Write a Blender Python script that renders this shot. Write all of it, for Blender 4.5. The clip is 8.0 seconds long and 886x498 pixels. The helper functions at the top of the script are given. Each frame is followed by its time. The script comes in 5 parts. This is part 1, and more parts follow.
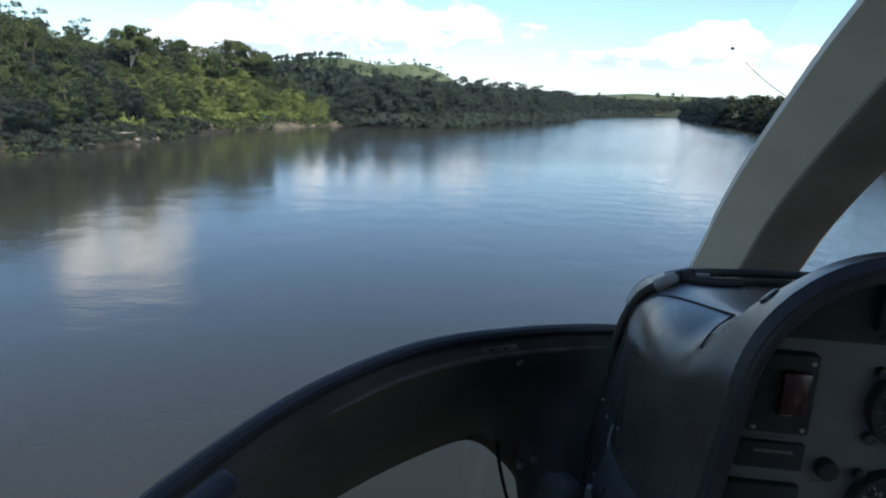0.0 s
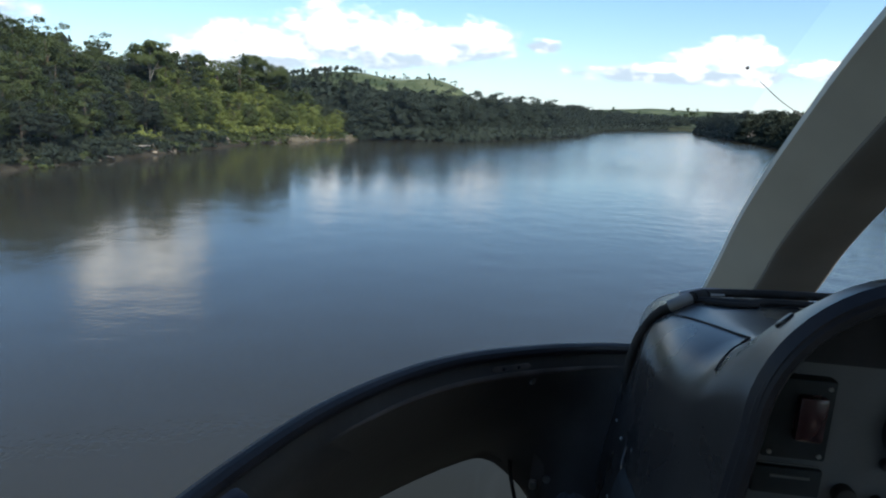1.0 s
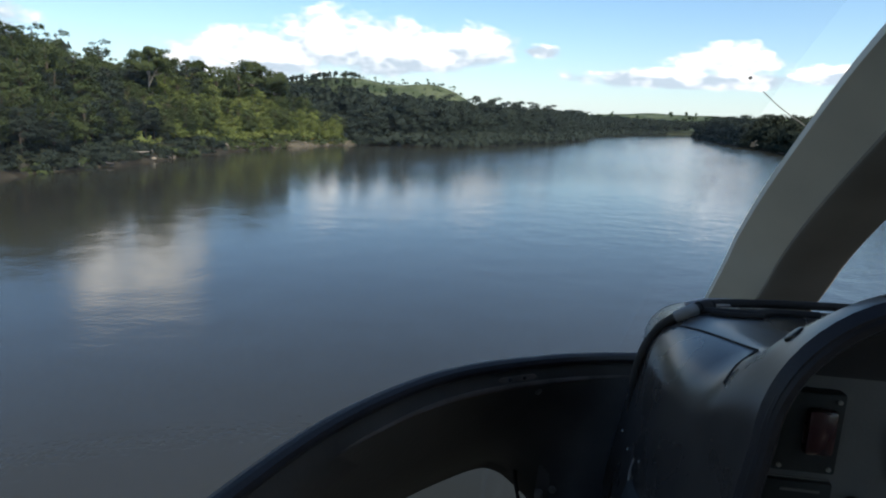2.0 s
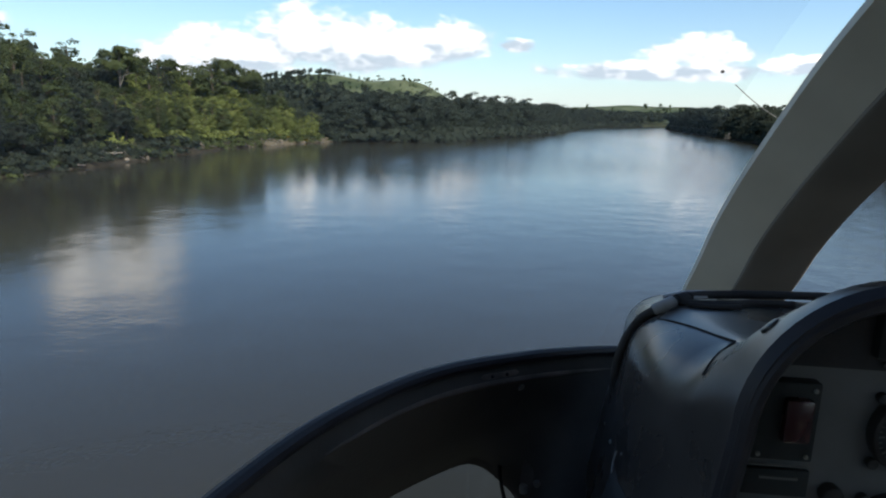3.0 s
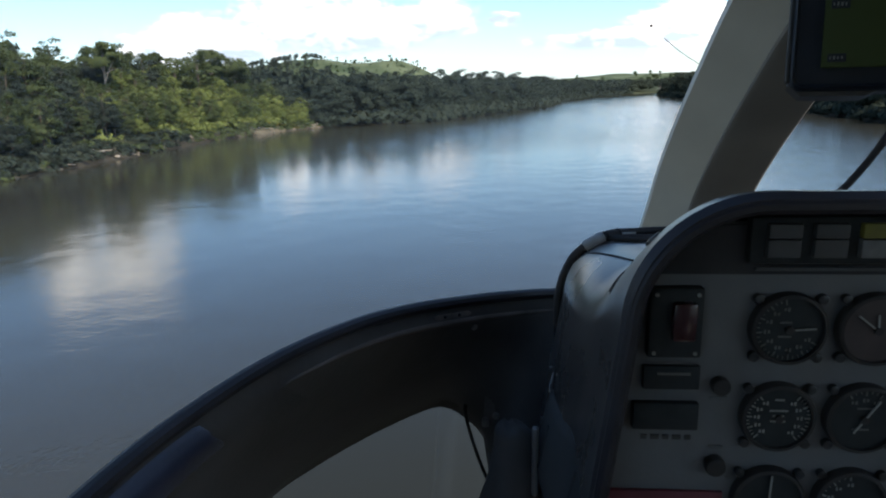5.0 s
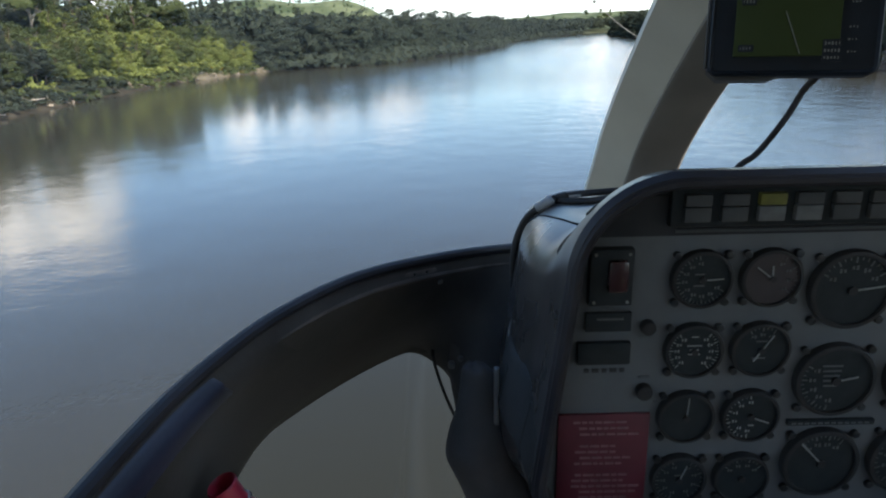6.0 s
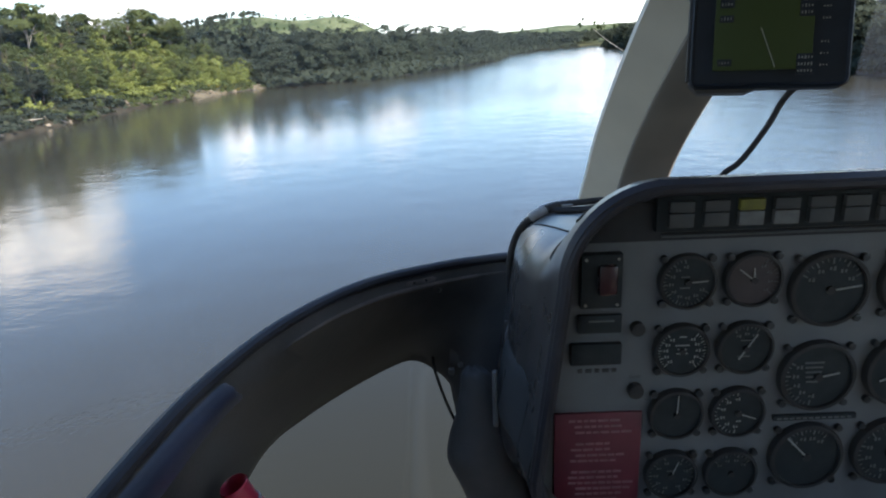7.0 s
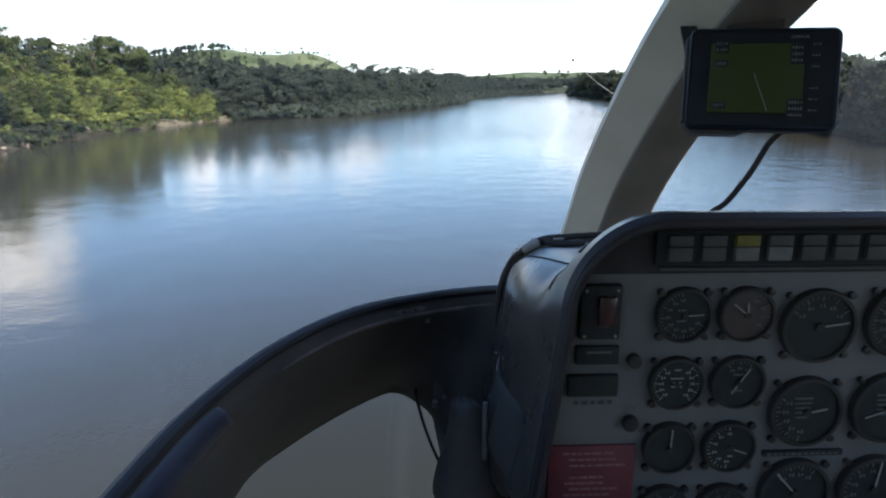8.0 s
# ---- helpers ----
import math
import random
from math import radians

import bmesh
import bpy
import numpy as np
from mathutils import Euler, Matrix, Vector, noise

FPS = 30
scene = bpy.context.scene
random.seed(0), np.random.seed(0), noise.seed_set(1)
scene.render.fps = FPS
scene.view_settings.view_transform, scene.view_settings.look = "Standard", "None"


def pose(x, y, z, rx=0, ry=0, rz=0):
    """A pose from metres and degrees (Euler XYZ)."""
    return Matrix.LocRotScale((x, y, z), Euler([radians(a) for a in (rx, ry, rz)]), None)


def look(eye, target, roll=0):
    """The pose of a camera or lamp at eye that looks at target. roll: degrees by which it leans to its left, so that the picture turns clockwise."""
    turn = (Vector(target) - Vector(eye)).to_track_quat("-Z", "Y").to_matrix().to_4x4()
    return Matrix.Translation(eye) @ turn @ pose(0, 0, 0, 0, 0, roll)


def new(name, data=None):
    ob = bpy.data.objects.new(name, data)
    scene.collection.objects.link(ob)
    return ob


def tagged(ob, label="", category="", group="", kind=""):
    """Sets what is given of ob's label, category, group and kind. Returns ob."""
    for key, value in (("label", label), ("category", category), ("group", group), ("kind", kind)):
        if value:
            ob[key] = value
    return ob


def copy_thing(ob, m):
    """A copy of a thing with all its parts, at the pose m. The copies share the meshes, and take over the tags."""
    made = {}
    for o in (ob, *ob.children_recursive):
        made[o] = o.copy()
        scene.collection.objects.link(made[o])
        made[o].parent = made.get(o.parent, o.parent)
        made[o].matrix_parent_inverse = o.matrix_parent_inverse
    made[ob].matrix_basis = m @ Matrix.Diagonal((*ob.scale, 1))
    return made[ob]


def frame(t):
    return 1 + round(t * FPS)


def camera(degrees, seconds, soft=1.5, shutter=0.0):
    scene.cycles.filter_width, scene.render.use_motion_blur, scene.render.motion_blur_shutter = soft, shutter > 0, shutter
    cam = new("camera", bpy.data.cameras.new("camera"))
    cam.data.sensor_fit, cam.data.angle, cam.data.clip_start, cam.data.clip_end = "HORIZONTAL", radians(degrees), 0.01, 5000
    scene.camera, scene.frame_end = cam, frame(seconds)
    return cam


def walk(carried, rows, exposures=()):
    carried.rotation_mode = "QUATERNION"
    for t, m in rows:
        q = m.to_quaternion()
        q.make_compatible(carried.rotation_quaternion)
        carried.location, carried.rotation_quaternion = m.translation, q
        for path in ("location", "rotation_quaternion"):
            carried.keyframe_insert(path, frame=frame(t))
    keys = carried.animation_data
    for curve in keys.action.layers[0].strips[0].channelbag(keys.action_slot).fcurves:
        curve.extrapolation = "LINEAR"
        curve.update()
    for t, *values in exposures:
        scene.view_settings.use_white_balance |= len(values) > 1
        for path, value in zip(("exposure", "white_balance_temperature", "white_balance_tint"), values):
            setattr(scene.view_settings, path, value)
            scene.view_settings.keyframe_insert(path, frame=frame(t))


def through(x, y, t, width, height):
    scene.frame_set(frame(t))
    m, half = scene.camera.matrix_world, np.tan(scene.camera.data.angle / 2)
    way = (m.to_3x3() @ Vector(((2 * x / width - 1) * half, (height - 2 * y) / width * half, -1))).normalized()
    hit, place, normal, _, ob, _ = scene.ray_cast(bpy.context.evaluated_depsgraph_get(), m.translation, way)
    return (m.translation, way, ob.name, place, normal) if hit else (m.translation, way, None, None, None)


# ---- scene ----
cam = camera(67.47, 8.0, soft=2.1)

H = 18.0          # height of the cabin's datum over the river
CABIN = pose(0, 0, H, 0.045, 0.405, 1.859)      # how the cabin lies in the air over the river
PATH = [      # in the cabin
    (0.0, pose(-0.4583, 0.2147, 0.1175, 76.76, -3.00, 6.16)),
    (0.5, pose(-0.4681, 0.2105, 0.1252, 76.77, -3.78, 6.10)),
    (1.0, pose(-0.4587, 0.2133, 0.1230, 77.87, -3.13, 7.37)),
    (2.5, pose(-0.4684, 0.2121, 0.1321, 78.36, -2.67, 6.91)),
    (3.0, pose(-0.4664, 0.2127, 0.1325, 78.01, -2.04, 5.27)),
    (3.5, pose(-0.4606, 0.1863, 0.1236, 77.13, -0.41, 3.69)),
    (4.0, pose(-0.4383, 0.1986, 0.1160, 77.03, 0.47, 5.01)),
    (4.2, pose(-0.4283, 0.2116, 0.1055, 77.56, 0.48, 5.96)),
    (5.5, pose(-0.4040, 0.0936, 0.1385, 74.07, 1.47, 2.05)),
    (6.0, pose(-0.4165, 0.0636, 0.1623, 71.42, 1.49, 0.17)),
    (6.5, pose(-0.4109, 0.0305, 0.1564, 70.46, 1.67, 0.78)),
    (7.0, pose(-0.4160, 0.0297, 0.1681, 72.54, 2.32, -0.23)),
    (7.5, pose(-0.4325, 0.0344, 0.1606, 73.75, 0.85, -1.40)),
    (8.0, pose(-0.4561, 0.0281, 0.1573, 75.81, -0.23, -2.88)),
]
walk(cam, [(t, CABIN @ m) for t, m in PATH], exposures=[(0.0, 0.95, 6500, 10), (0.3, 0.80, 6450, 9), (1.0, 0.70, 6450, 9), (2.5, 0.57, 6750, 11), (3.5, 0.59, 6750, 11), (4.2, 0.92, 6650, 11), (5.5, 0.92, 6650, 11),
                           (6.0, 1.45, 6950, 12), (6.5, 1.65, 6900, 12), (7.0, 1.73, 6900, 14), (7.5, 1.72, 6900, 15), (8.0, 1.47, 6700, 14)])

# ---------------------------------------------------------------- sky, sun
SUN_AZ, SUN_EL = 138.0, 46.0      # compass degrees from +y towards +x, and height
world = bpy.data.worlds.new("sky")
scene.world = world
world.use_nodes = True
WN, WL = world.node_tree.nodes, world.node_tree.links


def op(nodes, links, kind, a, b=None, c=None, clamp=False):
    n = nodes.new("ShaderNodeMath")
    n.operation, n.use_clamp = kind, clamp
    for i, v in enumerate((a, b, c)):
        if v is None:
            continue
        if isinstance(v, (int, float)):
            n.inputs[i].default_value = v
        else:
            links.new(v, n.inputs[i])
    return n.outputs[0]


def w(kind, a, b=None, c=None, clamp=False):
    return op(WN, WL, kind, a, b, c, clamp)


sky = WN.new("ShaderNodeTexSky")
sky.sky_type, sky.sun_disc = "NISHITA", False
sky.sun_elevation, sky.sun_rotation = radians(SUN_EL), radians(SUN_AZ)
sky.air_density, sky.dust_density, sky.ozone_density = 1.0, 0.6, 2.2
coord = WN.new("ShaderNodeTexCoord")
sep = WN.new("ShaderNodeSeparateXYZ")
WL.new(coord.outputs["Generated"], sep.inputs[0])
az = w("MULTIPLY", w("ARCTAN2", sep.outputs[0], sep.outputs[1]), 57.2958)
el = w("MULTIPLY", w("ARCSINE", sep.outputs[2]), 57.2958)
# cumulus banks: azimuth, height, half-width, half-height
BANKS = [(-16, 4.6, 10, 2.8), (-25, 3.6, 5.5, 2.6), (-7.5, 5.0, 4.5, 2.0), (-1.2, 5.2, 1.7, 0.7), (10.5, 3.3, 9.5, 1.0),
         (13, 4.7, 4.2, 1.6), (5.4, 3.3, 2.2, 1.1), (20.5, 3.7, 2.5, 1.0), (-33.4, 12.2, 5.4, 3.9), (-44, 4.5, 4, 2.2), (34, 5, 7, 2.5),
         (60, 8, 14, 5), (-75, 9, 14, 5), (110, 9, 18, 6), (165, 10, 20, 6), (-125, 8, 20, 5), (70, 40, 14, 8), (-40, 7.6, 5, 0.5)]
best, under = None, None
for a0, e0, wa, we in BANKS:
    u = w("DIVIDE", w("SUBTRACT", az, float(a0)), float(wa))
    v = w("DIVIDE", w("SUBTRACT", el, float(e0)), float(we))
    v = w("MULTIPLY", v, w("ADD", 1.0, w("MULTIPLY", w("LESS_THAN", v, 0.0), 0.5)))      # flatter undersides
    f = w("SUBTRACT", 1.0, w("SQRT", w("ADD", w("MULTIPLY", u, u), w("MULTIPLY", v, v))))
    best = f if best is None else w("MAXIMUM", best, f)
    if abs(a0) < 40 and e0 < 14:      # the same bank lifted, for its shaded underside
        v2 = w("SUBTRACT", v, 0.85 / we)
        v2 = w("MULTIPLY", v2, w("ADD", 1.0, w("MULTIPLY", w("LESS_THAN", v2, 0.0), 0.8)))
        f2 = w("SUBTRACT", 1.0, w("SQRT", w("ADD", w("MULTIPLY", u, u), w("MULTIPLY", v2, v2))))
        under = f2 if under is None else w("MAXIMUM", under, f2)
comb = WN.new("ShaderNodeCombineXYZ")
WL.new(w("MULTIPLY", az, 0.30), comb.inputs[0])
WL.new(w("MULTIPLY", el, 0.55), comb.inputs[1])
puff = WN.new("ShaderNodeTexNoise")
puff.inputs["Scale"].default_value, puff.inputs["Detail"].default_value, puff.inputs["Roughness"].default_value = 0.75, 9.0, 0.62
WL.new(comb.outputs[0], puff.inputs["Vector"])
field = w("ADD", best, w("MULTIPLY", w("SUBTRACT", puff.outputs[0], 0.52), 2.3))
cover = WN.new("ShaderNodeMapRange")
cover.interpolation_type = "SMOOTHSTEP"
WL.new(field, cover.inputs[0])
cover.inputs[1].default_value, cover.inputs[2].default_value = -0.20, 0.26
body = WN.new("ShaderNodeTexNoise")
body.inputs["Scale"].default_value, body.inputs["Detail"].default_value = 1.5, 7.0
WL.new(comb.outputs[0], body.inputs["Vector"])
shade = WN.new("ShaderNodeValToRGB")
shade.color_ramp.elements[0].position, shade.color_ramp.elements[0].color = 0.32, (4.4, 5.3, 6.3, 1)
shade.color_ramp.elements[1].position, shade.color_ramp.elements[1].color = 0.66, (11.6, 11.6, 11.5, 1)
lit = w("ADD", under, w("MULTIPLY", w("SUBTRACT", puff.outputs[0], 0.52), 1.6))
lit = w("MULTIPLY", w("MINIMUM", w("MAXIMUM", w("ADD", lit, 0.35), 0.0), 0.75), 0.30)
WL.new(w("ADD", w("SUBTRACT", body.outputs[0], 0.15), lit), shade.inputs[0])
# thin high haze that whitens the sky low down
haze = w("MULTIPLY", w("POWER", 2.718, w("MULTIPLY", w("ABSOLUTE", el), -0.25)), 0.53)
skymix = WN.new("ShaderNodeMix")
skymix.data_type = "RGBA"
WL.new(haze, skymix.inputs[0])
tint = WN.new("ShaderNodeMix")
tint.data_type, tint.blend_type = "RGBA", "MULTIPLY"
tint.inputs[0].default_value = 1.0
WL.new(sky.outputs[0], tint.inputs[6])
tint.inputs[7].default_value = (0.82, 1.045, 1.20, 1)
WL.new(tint.outputs[2], skymix.inputs[6])
skymix.inputs[7].default_value = (7.8, 8.35, 8.9, 1)
cloudmix = WN.new("ShaderNodeMix")
cloudmix.data_type = "RGBA"
WL.new(cover.outputs[0], cloudmix.inputs[0])
WL.new(skymix.outputs[2], cloudmix.inputs[6])
WL.new(shade.outputs[0], cloudmix.inputs[7])
WL.new(cloudmix.outputs[2], WN["Background"].inputs[0])
WN["Background"].inputs[1].default_value = 0.1

sun = new("sun", bpy.data.lights.new("sun", "SUN"))
sun.data.energy, sun.data.angle, sun.data.color = 3.4, radians(0.6), (1.0, 0.93, 0.82)
_a, _e = radians(SUN_AZ), radians(SUN_EL)
sun.matrix_world = look((0, 0, 300), (-math.sin(_a) * math.cos(_e), -math.cos(_a) * math.cos(_e), 300 - math.sin(_e)))


# ---------------------------------------------------------------- materials
def material(name, base, rough=0.6, metal=0.0, vary=0.25, scale=20.0, bump=0.15, bump_scale=120.0, spec=0.5, coat=0.0, random_tint=0.0, detail=6.0):
    """A surface with stains at one scale and grain at another."""
    m = bpy.data.materials.new(name)
    m.use_nodes = True
    N, K = m.node_tree.nodes, m.node_tree.links
    b = N["Principled BSDF"]
    tc = N.new("ShaderNodeTexCoord")
    n1 = N.new("ShaderNodeTexNoise")
    n1.inputs["Scale"].default_value, n1.inputs["Detail"].default_value = scale, detail
    n2 = N.new("ShaderNodeTexNoise")
    n2.inputs["Scale"].default_value, n2.inputs["Detail"].default_value = bump_scale, 4.0
    K.new(tc.outputs["Object"], n1.inputs["Vector"])
    K.new(tc.outputs["Object"], n2.inputs["Vector"])
    r = N.new("ShaderNodeValToRGB")
    r.color_ramp.elements[0].position, r.color_ramp.elements[1].position = 0.28, 0.74
    r.color_ramp.elements[0].color = (*[c * (1 - vary) for c in base], 1)
    r.color_ramp.elements[1].color = (*[min(1, c * (1 + vary)) for c in base], 1)
    K.new(n1.outputs[0], r.inputs[0])
    col = r.outputs[0]
    if random_tint:
        info = N.new("ShaderNodeObjectInfo")
        hsv = N.new("ShaderNodeHueSaturation")
        K.new(op(N, K, "ADD", op(N, K, "MULTIPLY", info.outputs["Random"], 2 * random_tint), 1 - random_tint), hsv.inputs["Value"])
        K.new(col, hsv.inputs["Color"])
        col = hsv.outputs[0]
    K.new(col, b.inputs["Base Color"])
    K.new(op(N, K, "ADD", op(N, K, "MULTIPLY", op(N, K, "SUBTRACT", n1.outputs[0], 0.5), 0.35), rough, clamp=True), b.inputs["Roughness"])
    b.inputs["Metallic"].default_value, b.inputs["Specular IOR Level"].default_value, b.inputs["Coat Weight"].default_value = metal, spec, coat
    if bump:
        bp = N.new("ShaderNodeBump")
        bp.inputs["Strength"].default_value, bp.inputs["Distance"].default_value = bump, 0.002
        K.new(n2.outputs[0], bp.inputs["Height"])
        K.new(bp.outputs[0], b.inputs["Normal"])
    return m


def foliage(name, dark, light, through=0.45):
    """Leaves: every clump of leaves and every tree has a shade of its own."""
    m = bpy.data.materials.new(name)
    m.use_nodes = True
    N, K = m.node_tree.nodes, m.node_tree.links
    N.remove(N["Principled BSDF"])
    geo, info = N.new("ShaderNodeNewGeometry"), N.new("ShaderNodeObjectInfo")
    tc, ns = N.new("ShaderNodeTexCoord"), N.new("ShaderNodeTexNoise")
    ns.inputs["Scale"].default_value, ns.inputs["Detail"].default_value = 0.22, 5.0
    K.new(tc.outputs["Object"], ns.inputs["Vector"])
    t = op(N, K, "ADD", op(N, K, "MULTIPLY", geo.outputs["Random Per Island"], 0.46), op(N, K, "MULTIPLY", info.outputs["Random"], 0.42))
    t = op(N, K, "ADD", t, op(N, K, "MULTIPLY", op(N, K, "SUBTRACT", ns.outputs[0], 0.36), 0.8))
    ramp = N.new("ShaderNodeValToRGB")
    ramp.color_ramp.elements[0].position, ramp.color_ramp.elements[0].color = 0.12, (*dark, 1)
    ramp.color_ramp.elements[1].position, ramp.color_ramp.elements[1].color = 0.95, (*light, 1)
    K.new(t, ramp.inputs[0])
    d, tr, mx = N.new("ShaderNodeBsdfDiffuse"), N.new("ShaderNodeBsdfTranslucent"), N.new("ShaderNodeMixShader")
    K.new(ramp.outputs[0], d.inputs[0])
    K.new(ramp.outputs[0], tr.inputs[0])
    mx.inputs[0].default_value = through
    K.new(d.outputs[0], mx.inputs[1])
    K.new(tr.outputs[0], mx.inputs[2])
    K.new(mx.outputs[0], N["Material Output"].inputs[0])
    return m


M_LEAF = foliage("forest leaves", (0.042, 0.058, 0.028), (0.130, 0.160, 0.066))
# vine green, which also holds the sunlit look of the point
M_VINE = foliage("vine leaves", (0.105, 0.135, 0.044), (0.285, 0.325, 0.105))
# leaf colour darkened for banks that lie in shade
M_SHADED = foliage("shade-dark leaves", (0.043, 0.054, 0.044), (0.073, 0.090, 0.066), 0.5)
M_YELLOW = foliage("yellowing leaves", (0.17, 0.13, 0.02), (0.36, 0.26, 0.04))
M_FAR = foliage("distant leaves", (0.030, 0.045, 0.022), (0.095, 0.125, 0.050), 0.2)
M_BARK = material("pale bark", (0.27, 0.24, 0.19), 0.85, vary=0.4, scale=1.5, bump=0.4, bump_scale=8)
M_BARK2 = material("brown bark", (0.12, 0.09, 0.065), 0.9, vary=0.4, scale=1.5, bump=0.4, bump_scale=8)
M_ROCK = material("bank stone", (0.19, 0.16, 0.12), 0.85, vary=0.35, scale=0.8, bump=0.6, bump_scale=5, random_tint=0.25)
M_WOOD = material("driftwood", (0.34, 0.30, 0.25), 0.85, vary=0.35, scale=3, bump=0.5, bump_scale=20, random_tint=0.25)


def ground_material():
    m = material("earth and grass", (0.10, 0.085, 0.05), 0.95, vary=0.4, scale=0.15, bump=0.0)
    N, K = m.node_tree.nodes, m.node_tree.links
    b = N["Principled BSDF"]
    b.inputs["Specular IOR Level"].default_value = 0.1
    g, s = N.new("ShaderNodeNewGeometry"), N.new("ShaderNodeSeparateXYZ")
    K.new(g.outputs["Position"], s.inputs[0])
    n = N.new("ShaderNodeTexNoise")
    n.inputs["Scale"].default_value, n.inputs["Detail"].default_value = 0.02, 8.0
    K.new(g.outputs["Position"], n.inputs["Vector"])
    grass = N.new("ShaderNodeValToRGB")
    grass.color_ramp.elements[0].position, grass.color_ramp.elements[0].color = 0.40, (0.050, 0.070, 0.034, 1)
    grass.color_ramp.elements[1].position, grass.color_ramp.elements[1].color = 0.62, (0.118, 0.138, 0.076, 1)
    K.new(n.outputs[0], grass.inputs[0])
    floor = N.new("ShaderNodeValToRGB")      # leaf litter and saplings under the forest
    floor.color_ramp.elements[0].position, floor.color_ramp.elements[0].color = 0.36, (0.026, 0.030, 0.017, 1)
    floor.color_ramp.elements[1].position, floor.color_ramp.elements[1].color = 0.62, (0.060, 0.066, 0.036, 1)
    K.new(n.outputs[0], floor.inputs[0])
    grown_over = N.new("ShaderNodeMapRange")
    K.new(s.outputs[1], grown_over.inputs[0])
    grown_over.inputs[1].default_value, grown_over.inputs[2].default_value = 1180.0, 1340.0
    land = N.new("ShaderNodeMix")
    land.data_type = "RGBA"
    K.new(grown_over.outputs[0], land.inputs[0])
    K.new(floor.outputs[0], land.inputs[6])
    K.new(grass.outputs[0], land.inputs[7])
    low = N.new("ShaderNodeMapRange")
    grown = op(N, K, "MULTIPLY", op(N, K, "MAXIMUM", op(N, K, "SUBTRACT", s.outputs[1], 600.0), 0.0), 0.004)      # the far shores are green to the water
    K.new(op(N, K, "ADD", op(N, K, "ADD", s.outputs[2], grown), op(N, K, "MULTIPLY", n.outputs[0], 2.0)), low.inputs[0])
    low.inputs[1].default_value, low.inputs[2].default_value = 2.2, 4.0
    mud = N.new("ShaderNodeValToRGB")
    mud.color_ramp.elements[0].position, mud.color_ramp.elements[0].color = 0.35, (0.022, 0.020, 0.014, 1)
    mud.color_ramp.elements[1].position, mud.color_ramp.elements[1].color = 0.65, (0.064, 0.055, 0.040, 1)
    n3 = N.new("ShaderNodeTexNoise")
    n3.inputs["Scale"].default_value, n3.inputs["Detail"].default_value = 0.35, 8.0
    K.new(g.outputs["Position"], n3.inputs["Vector"])
    K.new(n3.outputs[0], mud.inputs[0])
    mx = N.new("ShaderNodeMix")
    mx.data_type = "RGBA"
    K.new(low.outputs[0], mx.inputs[0])
    beach = N.new("ShaderNodeMix")      # bare sand round the point
    beach.data_type = "RGBA"
    along = op(N, K, "MULTIPLY", op(N, K, "GREATER_THAN", s.outputs[1], 284.0), op(N, K, "LESS_THAN", s.outputs[1], 332.0))
    K.new(op(N, K, "MULTIPLY", along, op(N, K, "LESS_THAN", s.outputs[0], 0.0)), beach.inputs[0])
    K.new(mud.outputs[0], beach.inputs[6])
    sand = N.new("ShaderNodeValToRGB")
    sand.color_ramp.elements[0].position, sand.color_ramp.elements[0].color = 0.35, (0.085, 0.074, 0.050, 1)
    sand.color_ramp.elements[1].position, sand.color_ramp.elements[1].color = 0.65, (0.150, 0.128, 0.090, 1)
    K.new(n3.outputs[0], sand.inputs[0])
    K.new(sand.outputs[0], beach.inputs[7])
    K.new(beach.outputs[2], mx.inputs[6])
    K.new(land.outputs[2], mx.inputs[7])
    K.new(mx.outputs[2], b.inputs["Base Color"])
    return m


